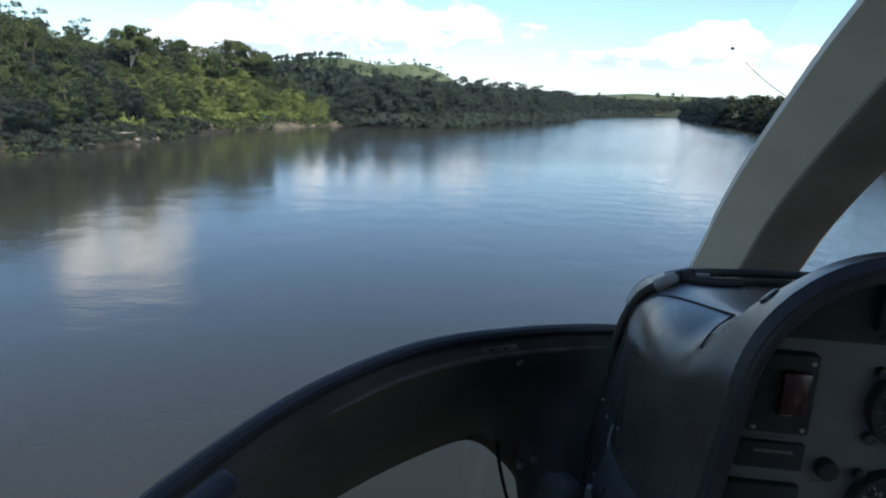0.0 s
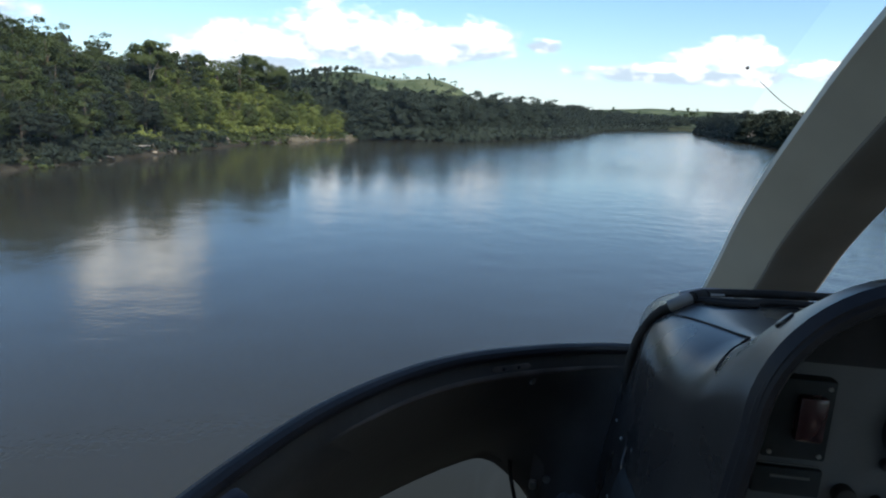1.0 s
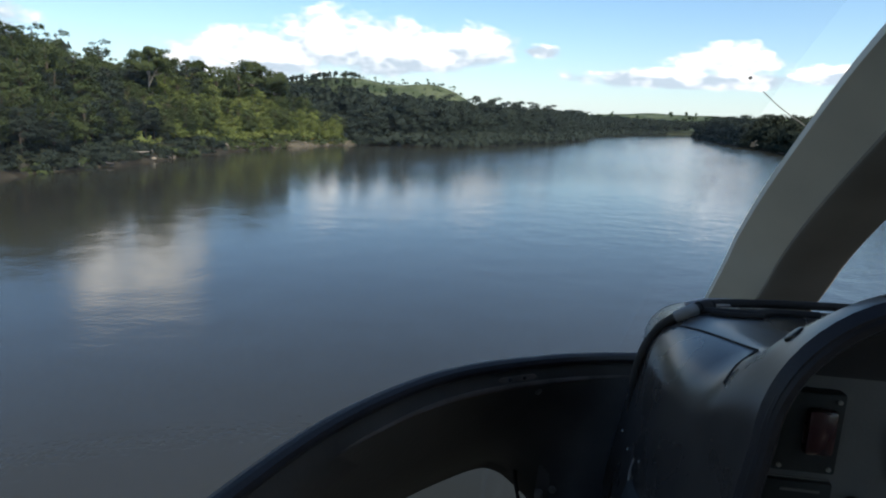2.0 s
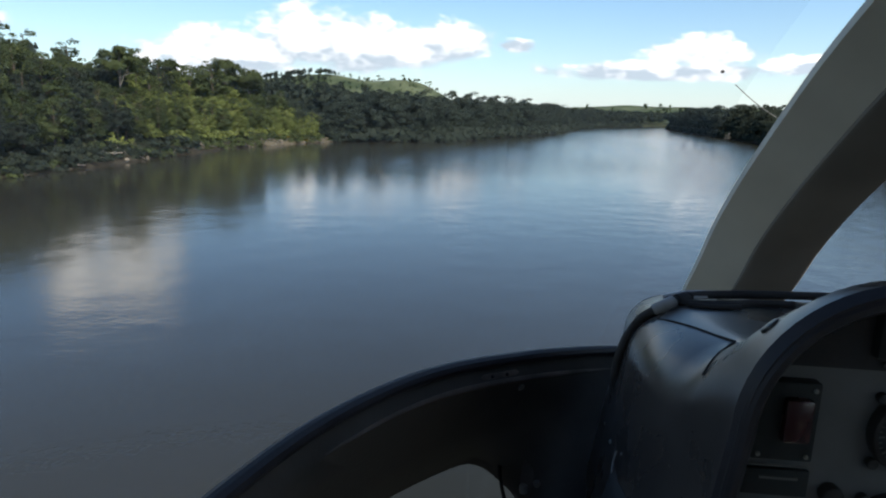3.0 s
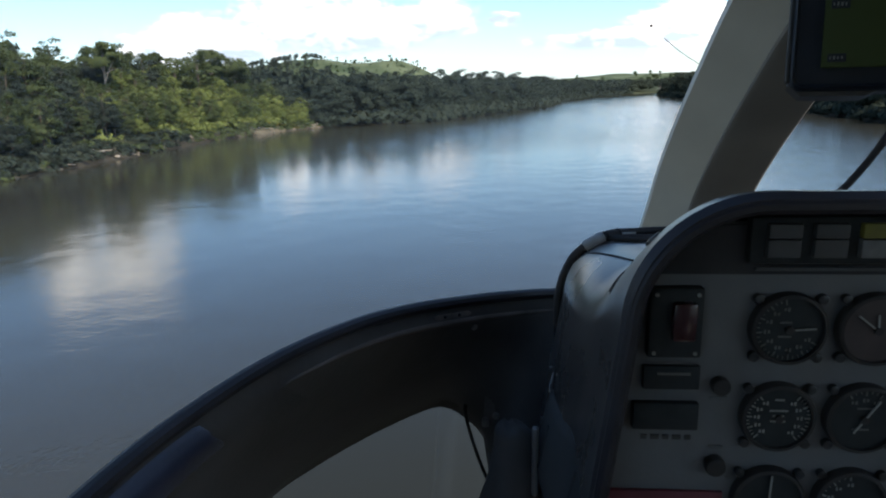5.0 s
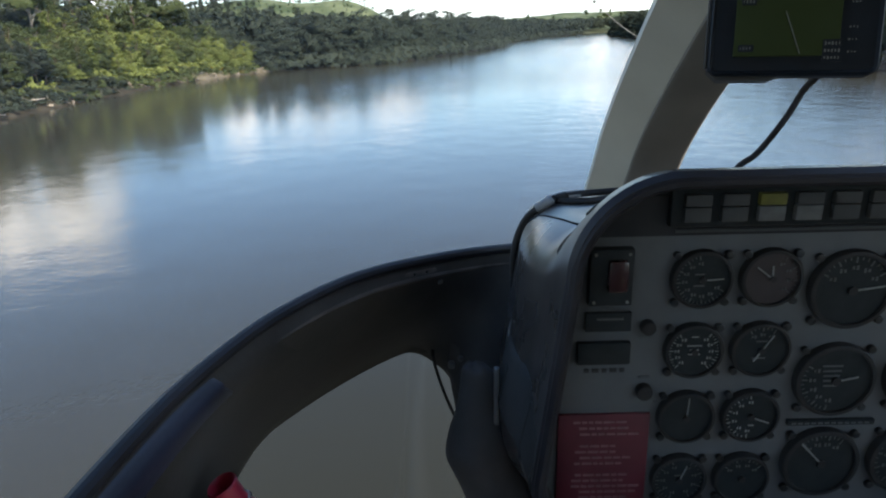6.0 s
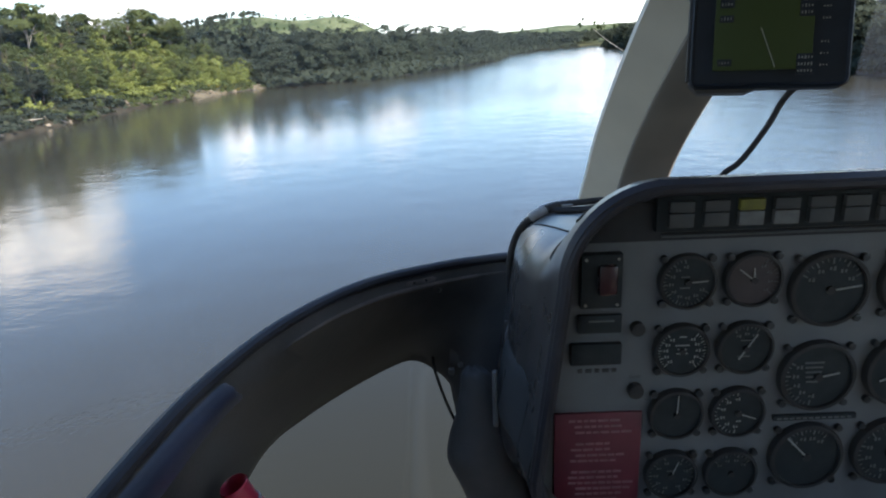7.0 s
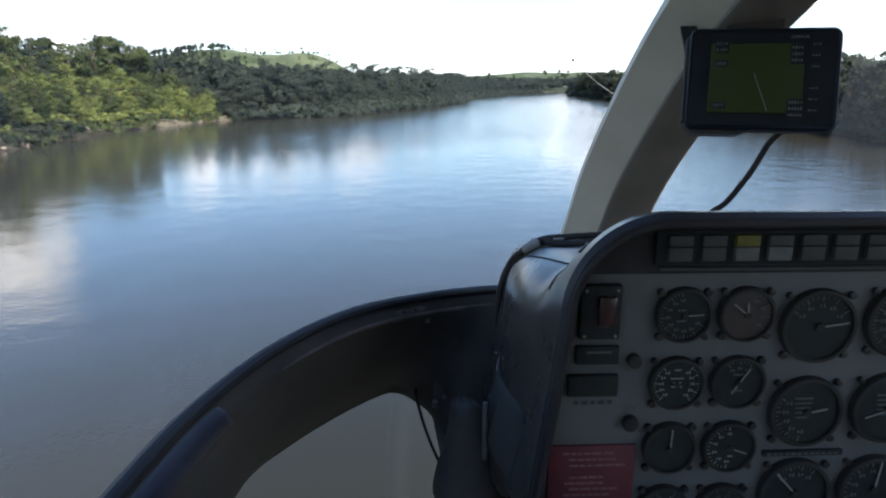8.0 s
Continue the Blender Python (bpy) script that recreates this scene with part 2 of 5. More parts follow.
def water_material():
    m = bpy.data.materials.new("silty river water")
    m.use_nodes = True
    N, K = m.node_tree.nodes, m.node_tree.links
    b = N["Principled BSDF"]
    g = N.new("ShaderNodeNewGeometry")
    big = N.new("ShaderNodeTexNoise")
    big.inputs["Scale"].default_value, big.inputs["Detail"].default_value = 0.012, 5.0
    K.new(g.outputs["Position"], big.inputs["Vector"])
    col = N.new("ShaderNodeValToRGB")
    col.color_ramp.elements[0].position, col.color_ramp.elements[0].color = 0.30, (0.0285, 0.0275, 0.0200, 1)
    col.color_ramp.elements[1].position, col.color_ramp.elements[1].color = 0.72, (0.0400, 0.0384, 0.0284, 1)
    K.new(big.outputs[0], col.inputs[0])
    K.new(col.outputs[0], b.inputs["Base Color"])
    b.inputs["IOR"].default_value = 1.333
    gust = N.new("ShaderNodeMapRange")
    K.new(big.outputs[0], gust.inputs[0])
    gust.inputs[1].default_value, gust.inputs[2].default_value = 0.42, 0.66
    gust.inputs[3].default_value, gust.inputs[4].default_value = 0.45, 1.0
    # the open reach is ruffled by wind, the lee of the near bank lies smooth
    sp = N.new("ShaderNodeSeparateXYZ")
    K.new(g.outputs["Position"], sp.inputs[0])
    reach = N.new("ShaderNodeMapRange")
    reach.interpolation_type = "SMOOTHSTEP"
    K.new(sp.outputs[1], reach.inputs[0])
    reach.inputs[1].default_value, reach.inputs[2].default_value = 130.0, 300.0
    # fine ripples too small to tell apart, over the open reach alone
    slant = op(N, K, "ADD", sp.outputs[0], op(N, K, "MULTIPLY", sp.outputs[1], 0.285))
    fine = N.new("ShaderNodeMapRange")
    fine.interpolation_type = "SMOOTHSTEP"
    K.new(op(N, K, "ADD", slant, op(N, K, "MULTIPLY", big.outputs[0], 24.0)), fine.inputs[0])
    fine.inputs[1].default_value, fine.inputs[2].default_value = 4.0, 40.0
    b.inputs["Roughness"].default_value = 0.09
    beam = N.new("ShaderNodeMapRange")      # the far side of the river, open to the wind
    beam.interpolation_type = "SMOOTHSTEP"
    K.new(sp.outputs[0], beam.inputs[0])
    beam.inputs[1].default_value, beam.inputs[2].default_value = 15.0, 60.0
    wind = op(N, K, "ADD", gust.outputs[0], op(N, K, "MULTIPLY", op(N, K, "MULTIPLY", fine.outputs[0], op(N, K, "MAXIMUM", reach.outputs[0], beam.outputs[0])), 1.6))
    rip = N.new("ShaderNodeTexNoise")
    rip.inputs["Scale"].default_value, rip.inputs["Detail"].default_value, rip.inputs["Roughness"].default_value = 1.6, 3.0, 0.55
    swell = N.new("ShaderNodeTexNoise")
    swell.inputs["Scale"].default_value, swell.inputs["Detail"].default_value = 0.16, 3.0
    K.new(g.outputs["Position"], rip.inputs["Vector"])
    K.new(g.outputs["Position"], swell.inputs["Vector"])
    h = op(N, K, "ADD", op(N, K, "MULTIPLY", rip.outputs[0], 0.028), op(N, K, "MULTIPLY", swell.outputs[0], 0.10))
    bp = N.new("ShaderNodeBump")
    bp.inputs["Distance"].default_value = 1.0
    K.new(op(N, K, "MULTIPLY", wind, 1.0), bp.inputs["Strength"])
    K.new(h, bp.inputs["Height"])
    K.new(bp.outputs[0], b.inputs["Normal"])
    return m


M_GROUND, M_WATER = ground_material(), water_material()
M_HOOD = material("charcoal painted hood", (0.044, 0.038, 0.035), 0.29, spec=0.58, vary=0.25, scale=14, bump=0.04, bump_scale=260)
M_BLACK = material("black paint", (0.068, 0.062, 0.058), 0.42, spec=0.06, vary=0.35, scale=9, bump=0.12, bump_scale=160)
M_RUBBER = material("black rubber", (0.048, 0.043, 0.040), 0.75, spec=0.06, vary=0.3, scale=30, bump=0.2, bump_scale=300)
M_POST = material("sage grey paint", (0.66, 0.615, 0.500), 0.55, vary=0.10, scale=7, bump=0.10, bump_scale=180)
# darker copy of the post's paint for its shaded side
M_POST_SHADE = material("shaded post taupe", (0.205, 0.182, 0.152), 0.65, vary=0.18, scale=9, bump=0.12, bump_scale=200)
M_WORN = material("worn pale metal", (0.13, 0.12, 0.11), 0.45, metal=0.1, vary=0.45, scale=40, bump=0.3, bump_scale=150)
M_SHEENGREY = material("grey for plate and sheen", (0.105, 0.088, 0.078), 0.6, spec=0.10, vary=0.5, scale=18, bump=0.2, bump_scale=200)
M_VIOLET = material("blue violet strip", (0.025, 0.030, 0.057), 0.40, spec=0.65, vary=0.45, scale=10, bump=0.2, bump_scale=60)
M_FACE = material("grey panel paint", (0.090, 0.090, 0.089), 0.6, vary=0.15, scale=25, bump=0.15, bump_scale=400)
M_SIDE = material("worn grey side paint", (0.058, 0.054, 0.049), 0.65, spec=0.08, vary=0.35, scale=12, bump=0.15, bump_scale=200)
M_DIAL = material("black dial", (0.018, 0.0205, 0.0205), 0.6, spec=0.2, vary=0.3, scale=60, bump=0.0)
M_BEZEL = material("black bezel", (0.029, 0.0265, 0.0245), 0.6, spec=0.2, vary=0.25, scale=60, bump=0.05, bump_scale=500)
M_WHITE = material("faded dial paint", (0.185, 0.182, 0.165), 0.6, vary=0.1, scale=60, bump=0.0)
M_DIM = material("dull dial paint", (0.075, 0.075, 0.070), 0.6, vary=0.2, scale=60, bump=0.0)
M_PRINT = material("faded pink print", (0.19, 0.085, 0.085), 0.6, vary=0.3, scale=80, bump=0.0)
M_DIALRED = material("brown dial", (0.030, 0.019, 0.018), 0.5, vary=0.3, scale=60, bump=0.0)
M_SCREW = material("dark steel screw", (0.05, 0.05, 0.05), 0.35, metal=0.8, vary=0.3, scale=200, bump=0.0)
M_CLAMP = material("grey clamp", (0.25, 0.23, 0.205), 0.6, vary=0.2, scale=60, bump=0.1, bump_scale=300)
M_RED = material("red placard", (0.105, 0.013, 0.020), 0.5, vary=0.25, scale=30, bump=0.0)
M_REDLENS = material("red lens", (0.036, 0.010, 0.010), 0.25, vary=0.2, scale=40, bump=0.0)
M_HEADER = material("matt black header", (0.032, 0.030, 0.030), 0.75, spec=0.15, vary=0.3, scale=30, bump=0.1, bump_scale=300)
M_RIM = material("black rim trim", (0.024, 0.0215, 0.0245), 0.5, spec=0.25, vary=0.3, scale=30, bump=0.15, bump_scale=300)
M_NAVCASE = material("blue-black plastic", (0.013, 0.016, 0.021), 0.55, spec=0.25, vary=0.25, scale=40, bump=0.08, bump_scale=400)
# lighter copy of the black, for nose parts that little light reaches
M_TRIM = material("black trim brightened in shade", (0.080, 0.074, 0.070), 0.7, spec=0.10, vary=0.35, scale=12, bump=0.15, bump_scale=200)
M_CAP = material("grey caption cap", (0.042, 0.042, 0.040), 0.7, vary=0.2, scale=80, bump=0.0)
M_CAPDULL = material("dull white caption cap", (0.100, 0.098, 0.092), 0.7, vary=0.3, scale=80, bump=0.0)
M_CAPLIT = material("yellow caption cap", (0.125, 0.115, 0.018), 0.7, vary=0.2, scale=80, bump=0.0)
M_PALE = material("pale paint bars", (0.45, 0.40, 0.38), 0.6, vary=0.15, scale=80, bump=0.0)
M_LIGHTGREY = material("light grey box", (0.42, 0.42, 0.40), 0.6, vary=0.1, scale=20, bump=0.1, bump_scale=200)
M_REDPLASTIC = material("red plastic", (0.38, 0.024, 0.050), 0.35, vary=0.2, scale=25, bump=0.08, bump_scale=120)
M_BLUEBAG = material("dark blue cloth", (0.035, 0.042, 0.075), 0.5, vary=0.4, scale=18, bump=0.4, bump_scale=240)
M_FLASK = material("scuffed lilac plastic", (0.105, 0.110, 0.180), 0.30, vary=0.65, scale=26, bump=0.3, bump_scale=70)
M_STOPPER = material("brownish cap", (0.085, 0.066, 0.055), 0.6, vary=0.3, scale=60, bump=0.1, bump_scale=300)
# unseen seats, floor and lining, kept pale to bounce light forward
M_SEAT = material("grey trim", (0.42, 0.40, 0.37), 0.8, vary=0.25, scale=8, bump=0.2, bump_scale=150)
M_SKIN = material("pale bounce lining", (0.76, 0.72, 0.66), 0.8, vary=0.15, scale=5, bump=0.15, bump_scale=120)


def screen_material():
    m = material("navigator screen", (0.012, 0.022, 0.007), 0.6, spec=0.15, vary=0.1, scale=20, bump=0.0)
    b = m.node_tree.nodes["Principled BSDF"]
    b.inputs["Emission Color"].default_value, b.inputs["Emission Strength"].default_value = (0.165, 0.25, 0.085, 1), 0.0115
    return m


def glass_material():
    m = bpy.data.materials.new("acrylic pane")
    m.use_nodes = True
    N, K = m.node_tree.nodes, m.node_tree.links
    N.remove(N["Principled BSDF"])
    a, g, mx = N.new("ShaderNodeBsdfTransparent"), N.new("ShaderNodeBsdfGlossy"), N.new("ShaderNodeMixShader")
    a.inputs[0].default_value = (0.97, 0.98, 0.98, 1)
    g.inputs["Roughness"].default_value = 0.05
    mx.inputs[0].default_value = 0.02
    K.new(a.outputs[0], mx.inputs[1])
    K.new(g.outputs[0], mx.inputs[2])
    # dust film outside, thicker in smudges; its veil also stands in for haze
    tc, ns = N.new("ShaderNodeTexCoord"), N.new("ShaderNodeTexNoise")
    ns.inputs["Scale"].default_value, ns.inputs["Detail"].default_value = 5.0, 6.0
    K.new(tc.outputs["Object"], ns.inputs["Vector"])
    dust, veil = N.new("ShaderNodeBsdfTranslucent"), N.new("ShaderNodeMixShader")
    dust.inputs[0].default_value = (0.8, 0.8, 0.78, 1)
    K.new(op(N, K, "MULTIPLY", ns.outputs[0], 0.07), veil.inputs[0])
    K.new(mx.outputs[0], veil.inputs[1])
    K.new(dust.outputs[0], veil.inputs[2])
    K.new(veil.outputs[0], N["Material Output"].inputs[0])
    return m


def chin_material():
    m = bpy.data.materials.new("tinted acrylic pane")
    m.use_nodes = True
    N, K = m.node_tree.nodes, m.node_tree.links
    N.remove(N["Principled BSDF"])
    a, g, mx = N.new("ShaderNodeBsdfTransparent"), N.new("ShaderNodeBsdfGlossy"), N.new("ShaderNodeMixShader")
    a.inputs[0].default_value = (0.70, 0.73, 0.72, 1)
    g.inputs["Roughness"].default_value = 0.1
    mx.inputs[0].default_value = 0.012
    K.new(a.outputs[0], mx.inputs[1])
    K.new(g.outputs[0], mx.inputs[2])
    K.new(mx.outputs[0], N["Material Output"].inputs[0])
    return m


M_SCREEN, M_GLASS, M_CHIN = screen_material(), glass_material(), chin_material()


# ---------------------------------------------------------------- mesh helpers
def mesh_of(name, verts, faces, mat, smooth=True, normals=None):
    me = bpy.data.meshes.new(name)
    me.from_pydata([tuple(v) for v in verts], [], [tuple(f) for f in faces])
    me.materials.append(mat)
    if smooth:
        me.polygons.foreach_set("use_smooth", [True] * len(me.polygons))
    me.update()
    if normals is not None:
        me.normals_split_custom_set_from_vertices([tuple(n) for n in normals])
    return me


def finish(bm, name, mat, smooth=True, sharp=35):
    bmesh.ops.recalc_face_normals(bm, faces=bm.faces)
    for e in bm.edges:
        if len(e.link_faces) == 2 and e.calc_face_angle(0) > radians(sharp):
            e.smooth = False
    for f in bm.faces:
        f.smooth = smooth
    me = bpy.data.meshes.new(name)
    bm.to_mesh(me)
    bm.free()
    me.materials.append(mat)
    return me


def part(name, me, parent, label=""):
    """One mesh object under a thing or a part."""
    ob = new(name, me)
    ob.parent = parent
    if label:
        ob["label"] = label
    return ob


def thing(name, label, category, at=(0, 0, 0), group="", me=None):
    ob = new(name, me)
    ob.location = at
    return tagged(ob, label, category, group)


def aboard(name, label, category, m=Matrix()):
    """A thing in the cabin, at a pose from the cabin's datum."""
    ob = thing(name, label, category)
    ob.matrix_basis = CABIN @ m
    return ob


def spline(points, n):
    """A smooth open curve through the points, in n steps."""
    P = [Vector(p) for p in points]
    P = [P[0] * 2 - P[1]] + P + [P[-1] * 2 - P[-2]]
    out, m = [], len(P) - 3
    for i in range(n + 1):
        s = i / n * m
        k = min(int(s), m - 1)
        t = s - k
        a, b, c, d = P[k:k + 4]
        out.append(0.5 * ((2 * b) + (c - a) * t + (2 * a - 5 * b + 4 * c - d) * t * t + (3 * b - a - 3 * c + d) * t ** 3))
    return out


def loft(name, rings, mat, closed=True, caps=True, thick=0.0, sharp=35):
    """A skin over rings of equally many points."""
    bm = bmesh.new()
    V = [[bm.verts.new(p) for p in r] for r in rings]
    n = len(V[0])
    for a, b in zip(V, V[1:]):
        for i in range(n if closed else n - 1):
            j = (i + 1) % n
            bm.faces.new((a[i], a[j], b[j], b[i]))
    if closed and caps:
        bm.faces.new(V[0])
        bm.faces.new(V[-1])
    bmesh.ops.recalc_face_normals(bm, faces=bm.faces)
    if thick:
        bmesh.ops.solidify(bm, geom=list(bm.faces), thickness=thick)
    return finish(bm, name, mat, True, sharp)


def tube(name, points, radius, mat, n=10, steps=None, taper=None):
    pts = spline(points, steps or 6 * len(points))
    rings, up = [], Vector((0.13, 0.21, 0.97))
    for i, p in enumerate(pts):
        t = (pts[min(i + 1, len(pts) - 1)] - pts[max(i - 1, 0)]).normalized()
        side = t.cross(up)
        side = (side if side.length > 0.05 else t.cross(Vector((1, 0, 0)))).normalized()
        up2 = side.cross(t)
        r = radius * (1 if taper is None else 1 + (taper - 1) * i / (len(pts) - 1))
        rings.append([p + r * (math.cos(2 * math.pi * k / n) * side + math.sin(2 * math.pi * k / n) * up2) for k in range(n)])
    return loft(name, rings, mat)


def block(name, x0, x1, y0, y1, z0, z1, mat, bevel=0.002, seg=2):
    bm = bmesh.new()
    bmesh.ops.create_cube(bm, size=1, matrix=Matrix.Translation(((x0 + x1) / 2, (y0 + y1) / 2, (z0 + z1) / 2)) @ Matrix.Diagonal((x1 - x0, y1 - y0, z1 - z0, 1)))
    if bevel:
        bmesh.ops.bevel(bm, geom=list(bm.edges), offset=bevel, segments=seg, affect="EDGES", profile=0.5)
    return finish(bm, name, mat)


def blocks(name, boxes, mat, bevel=0.0):
    """Marks of one kind, joined."""
    bm = bmesh.new()
    for m, sx, sy, sz in boxes:
        bmesh.ops.create_cube(bm, size=1, matrix=m @ Matrix.Diagonal((sx, sy, sz, 1)))
    return finish(bm, name, mat, False)


def disc(name, r, depth, mat, n=40, bevel=0.0, inner=0.0):
    """A disc or ring whose face looks to -y, from y = 0 to y = depth."""
    prof = [(inner, 0.0)] if inner else []
    if bevel:
        prof += [(r - bevel, 0.0), (r - bevel * 0.3, bevel * 0.3), (r, bevel)]
    else:
        prof += [(r, 0.0)]
    prof += [(r, depth)]
    if inner:
        prof += [(inner, depth)]
    rings = [[Vector((p * math.cos(2 * math.pi * k / n), y, p * math.sin(2 * math.pi * k / n))) for k in range(n)] for p, y in prof]
    if inner:
        rings.append(rings[0])
        bm = bmesh.new()
        V = [[bm.verts.new(q) for q in rg] for rg in rings[:-1]]
        for a, b in zip(V, V[1:] + V[:1]):
            for i in range(n):
                bm.faces.new((a[i], a[(i + 1) % n], b[(i + 1) % n], b[i]))
        return finish(bm, name, mat)
    return loft(name, rings, mat)


def round_rect(x0, x1, z0, z1, r, y, n=8):
    """Points round a rectangle with rounded corners, in the plane of constant y."""
    out = []
    for cx, cz, a0 in ((x1 - r, z1 - r, 0), (x0 + r, z1 - r, 90), (x0 + r, z0 + r, 180), (x1 - r, z0 + r, 270)):
        for i in range(n + 1):
            a = radians(a0 + 90 * i / n)
            out.append(Vector((cx + r * math.cos(a), y, cz + r * math.sin(a))))
    return out


# ---------------------------------------------------------------- river, ground
LEFT = [(-3000, -420), (-300, -128), (0, -118), (150, -117), (200, -118), (238, -121), (257, -119), (295, -113), (333, -99), (347, -84), (366, -56), (387, -43),
        (479, -12), (581, 22), (751, 45), (947, 100), (1086, 172), (1204, 240), (1420, 370), (1600, 700)]
RIGHT = [(-3000, 260), (-300, 118), (0, 122), (150, 128), (230, 139), (400, 160), (600, 172), (705, 175), (940, 188), (985, 200), (1010, 240), (1060, 330), (1204, 520), (1420, 700), (1600, 1000)]
RIVER_END = 1480.0


def left_x(y):
    return np.interp(y, *zip(*LEFT))


def right_x(y):
    return np.interp(y, *zip(*RIGHT))


def bank_distance(x, y):
    """Metres inland; negative in the river."""
    wob = 2.2 * np.sin(y * 0.11 + 1.0) + 1.4 * np.sin(y * 0.31) + 0.8 * np.sin(y * 0.83 + 2.0)
    wob = wob * np.clip((y - 20) / 100, 0, 1)
    return np.maximum(np.maximum((left_x(y) - x) * 0.93, (x - right_x(y)) * 0.93), (y - RIVER_END) * 0.9) + wob * 0.6


def ground_z(x, y):
    x, y = np.asarray(x, float), np.asarray(y, float)
    d = bank_distance(x, y)
    rise = np.interp(y, [-300, 120, 190, 300, 328, 345, 420, 700, 1200, 1600], [9, 10, 15, 15, 9, 7, 8, 6, 4, 6])
    rise = np.where(x > 60, np.minimum(rise, 7), rise)
    land = 1.5 * (1 - np.exp(-np.maximum(d, 0) / 2.0)) + rise * (1 - np.exp(-np.maximum(d - 2, 0) / 22.0))
    for cx, cy, sx, sy, h in ((-470, 1560, 230, 170, 68), (-255, 1540, 95, 120, 38), (-900, 1700, 400, 300, 50), (420, 2500, 420, 260, 34), (1300, 2600, 600, 400, 50), (-300, 2900, 900, 300, 26)):
        land = land + h * np.exp(-((x - cx) / sx) ** 2 - ((y - cy) / sy) ** 2)
    far = np.clip((d - 30) / 200, 0, 1)
    land = land + far * (3 * np.sin(x * 0.013 + 1) * np.cos(y * 0.009) + 2 * np.sin(x * 0.031) * np.sin(y * 0.027))
    bed = np.maximum(d * 0.25, -3.0)
    return np.where(d > 0, land, bed)


def build_ground():
    xs = np.unique(np.concatenate([np.linspace(-4200, -700, 16), np.linspace(-700, -220, 40), np.linspace(-220, 240, 150), np.linspace(240, 800, 40), np.linspace(800, 4200, 16)]))
    ys = np.unique(np.concatenate([np.linspace(-3000, -100, 16), np.linspace(-100, 90, 20), np.linspace(90, 420, 130), np.linspace(420, 1000, 70), np.linspace(1000, 2600, 60), np.linspace(2600, 4600, 12)]))
    X, Y = np.meshgrid(xs, ys)
    Z = ground_z(X, Y)
    n, k = X.shape[1], X.shape[0]
    idx = np.arange(n * k).reshape(k, n)
    faces = np.stack([idx[:-1, :-1], idx[:-1, 1:], idx[1:, 1:], idx[1:, :-1]], -1).reshape(-1, 4)
    me = mesh_of("ground", np.stack([X, Y, Z], -1).reshape(-1, 3), faces, M_GROUND)
    tagged(new("ground", me), "hilly green river banks with bare earth edges", "ground", kind="structure")
    # the river's skin: flat in the lee of the near bank, with wind waves over the open reach
    wx = np.concatenate([[-4200, -600, -150], np.arange(-124, 205, 2.0), [260, 600, 4200]])
    wy = np.concatenate([[-3000, -300, 0, 60], np.arange(104, 640, 1.5), np.arange(640, 1300, 4.0), [1400, 1700]])
    X, Y = np.meshgrid(wx, wy)
    near = np.maximum(np.clip((Y - 120) / 150, 0, 1), 0.12 * np.clip((X - 20) / 45, 0, 1) * np.clip((Y - 106) / 25, 0, 1))
    edge = np.clip((X + 124) / 12, 0, 1) * np.clip((204 - X) / 20, 0, 1) * near * np.clip((1290 - Y) / 60, 0, 1)
    ruffled = np.clip((X + 0.285 * Y - 2.0 * np.sin(Y * 0.09)) / 7, 0, 1) * edge
    rng = np.random.default_rng(12)
    Z = np.zeros_like(X)
    for k in range(26):
        L, a = 4.2 + 4.5 * rng.random(), rng.normal() * 1.0
        Z += 0.0165 * L / 9 * np.sin(2 * math.pi / L * (X * math.sin(a) + Y * math.cos(a)) + 6.283 * rng.random())
    gusts = 0.75 + 0.35 * np.sin(X * 0.045 + 0.8 * np.sin(Y * 0.013)) * np.sin(Y * 0.021 + X * 0.012)
    Z *= ruffled * gusts
    n, k = X.shape[1], X.shape[0]
    idx = np.arange(n * k).reshape(k, n)
    wv = np.stack([X, Y, Z], -1).reshape(-1, 3)
    wf = np.stack([idx[:-1, :-1], idx[:-1, 1:], idx[1:, 1:], idx[1:, :-1]], -1).reshape(-1, 4)
    tagged(new("water", mesh_of("water", wv, wf, M_WATER)), "wide calm brown river mirroring sky and trees", "water", kind="structure")


build_ground()


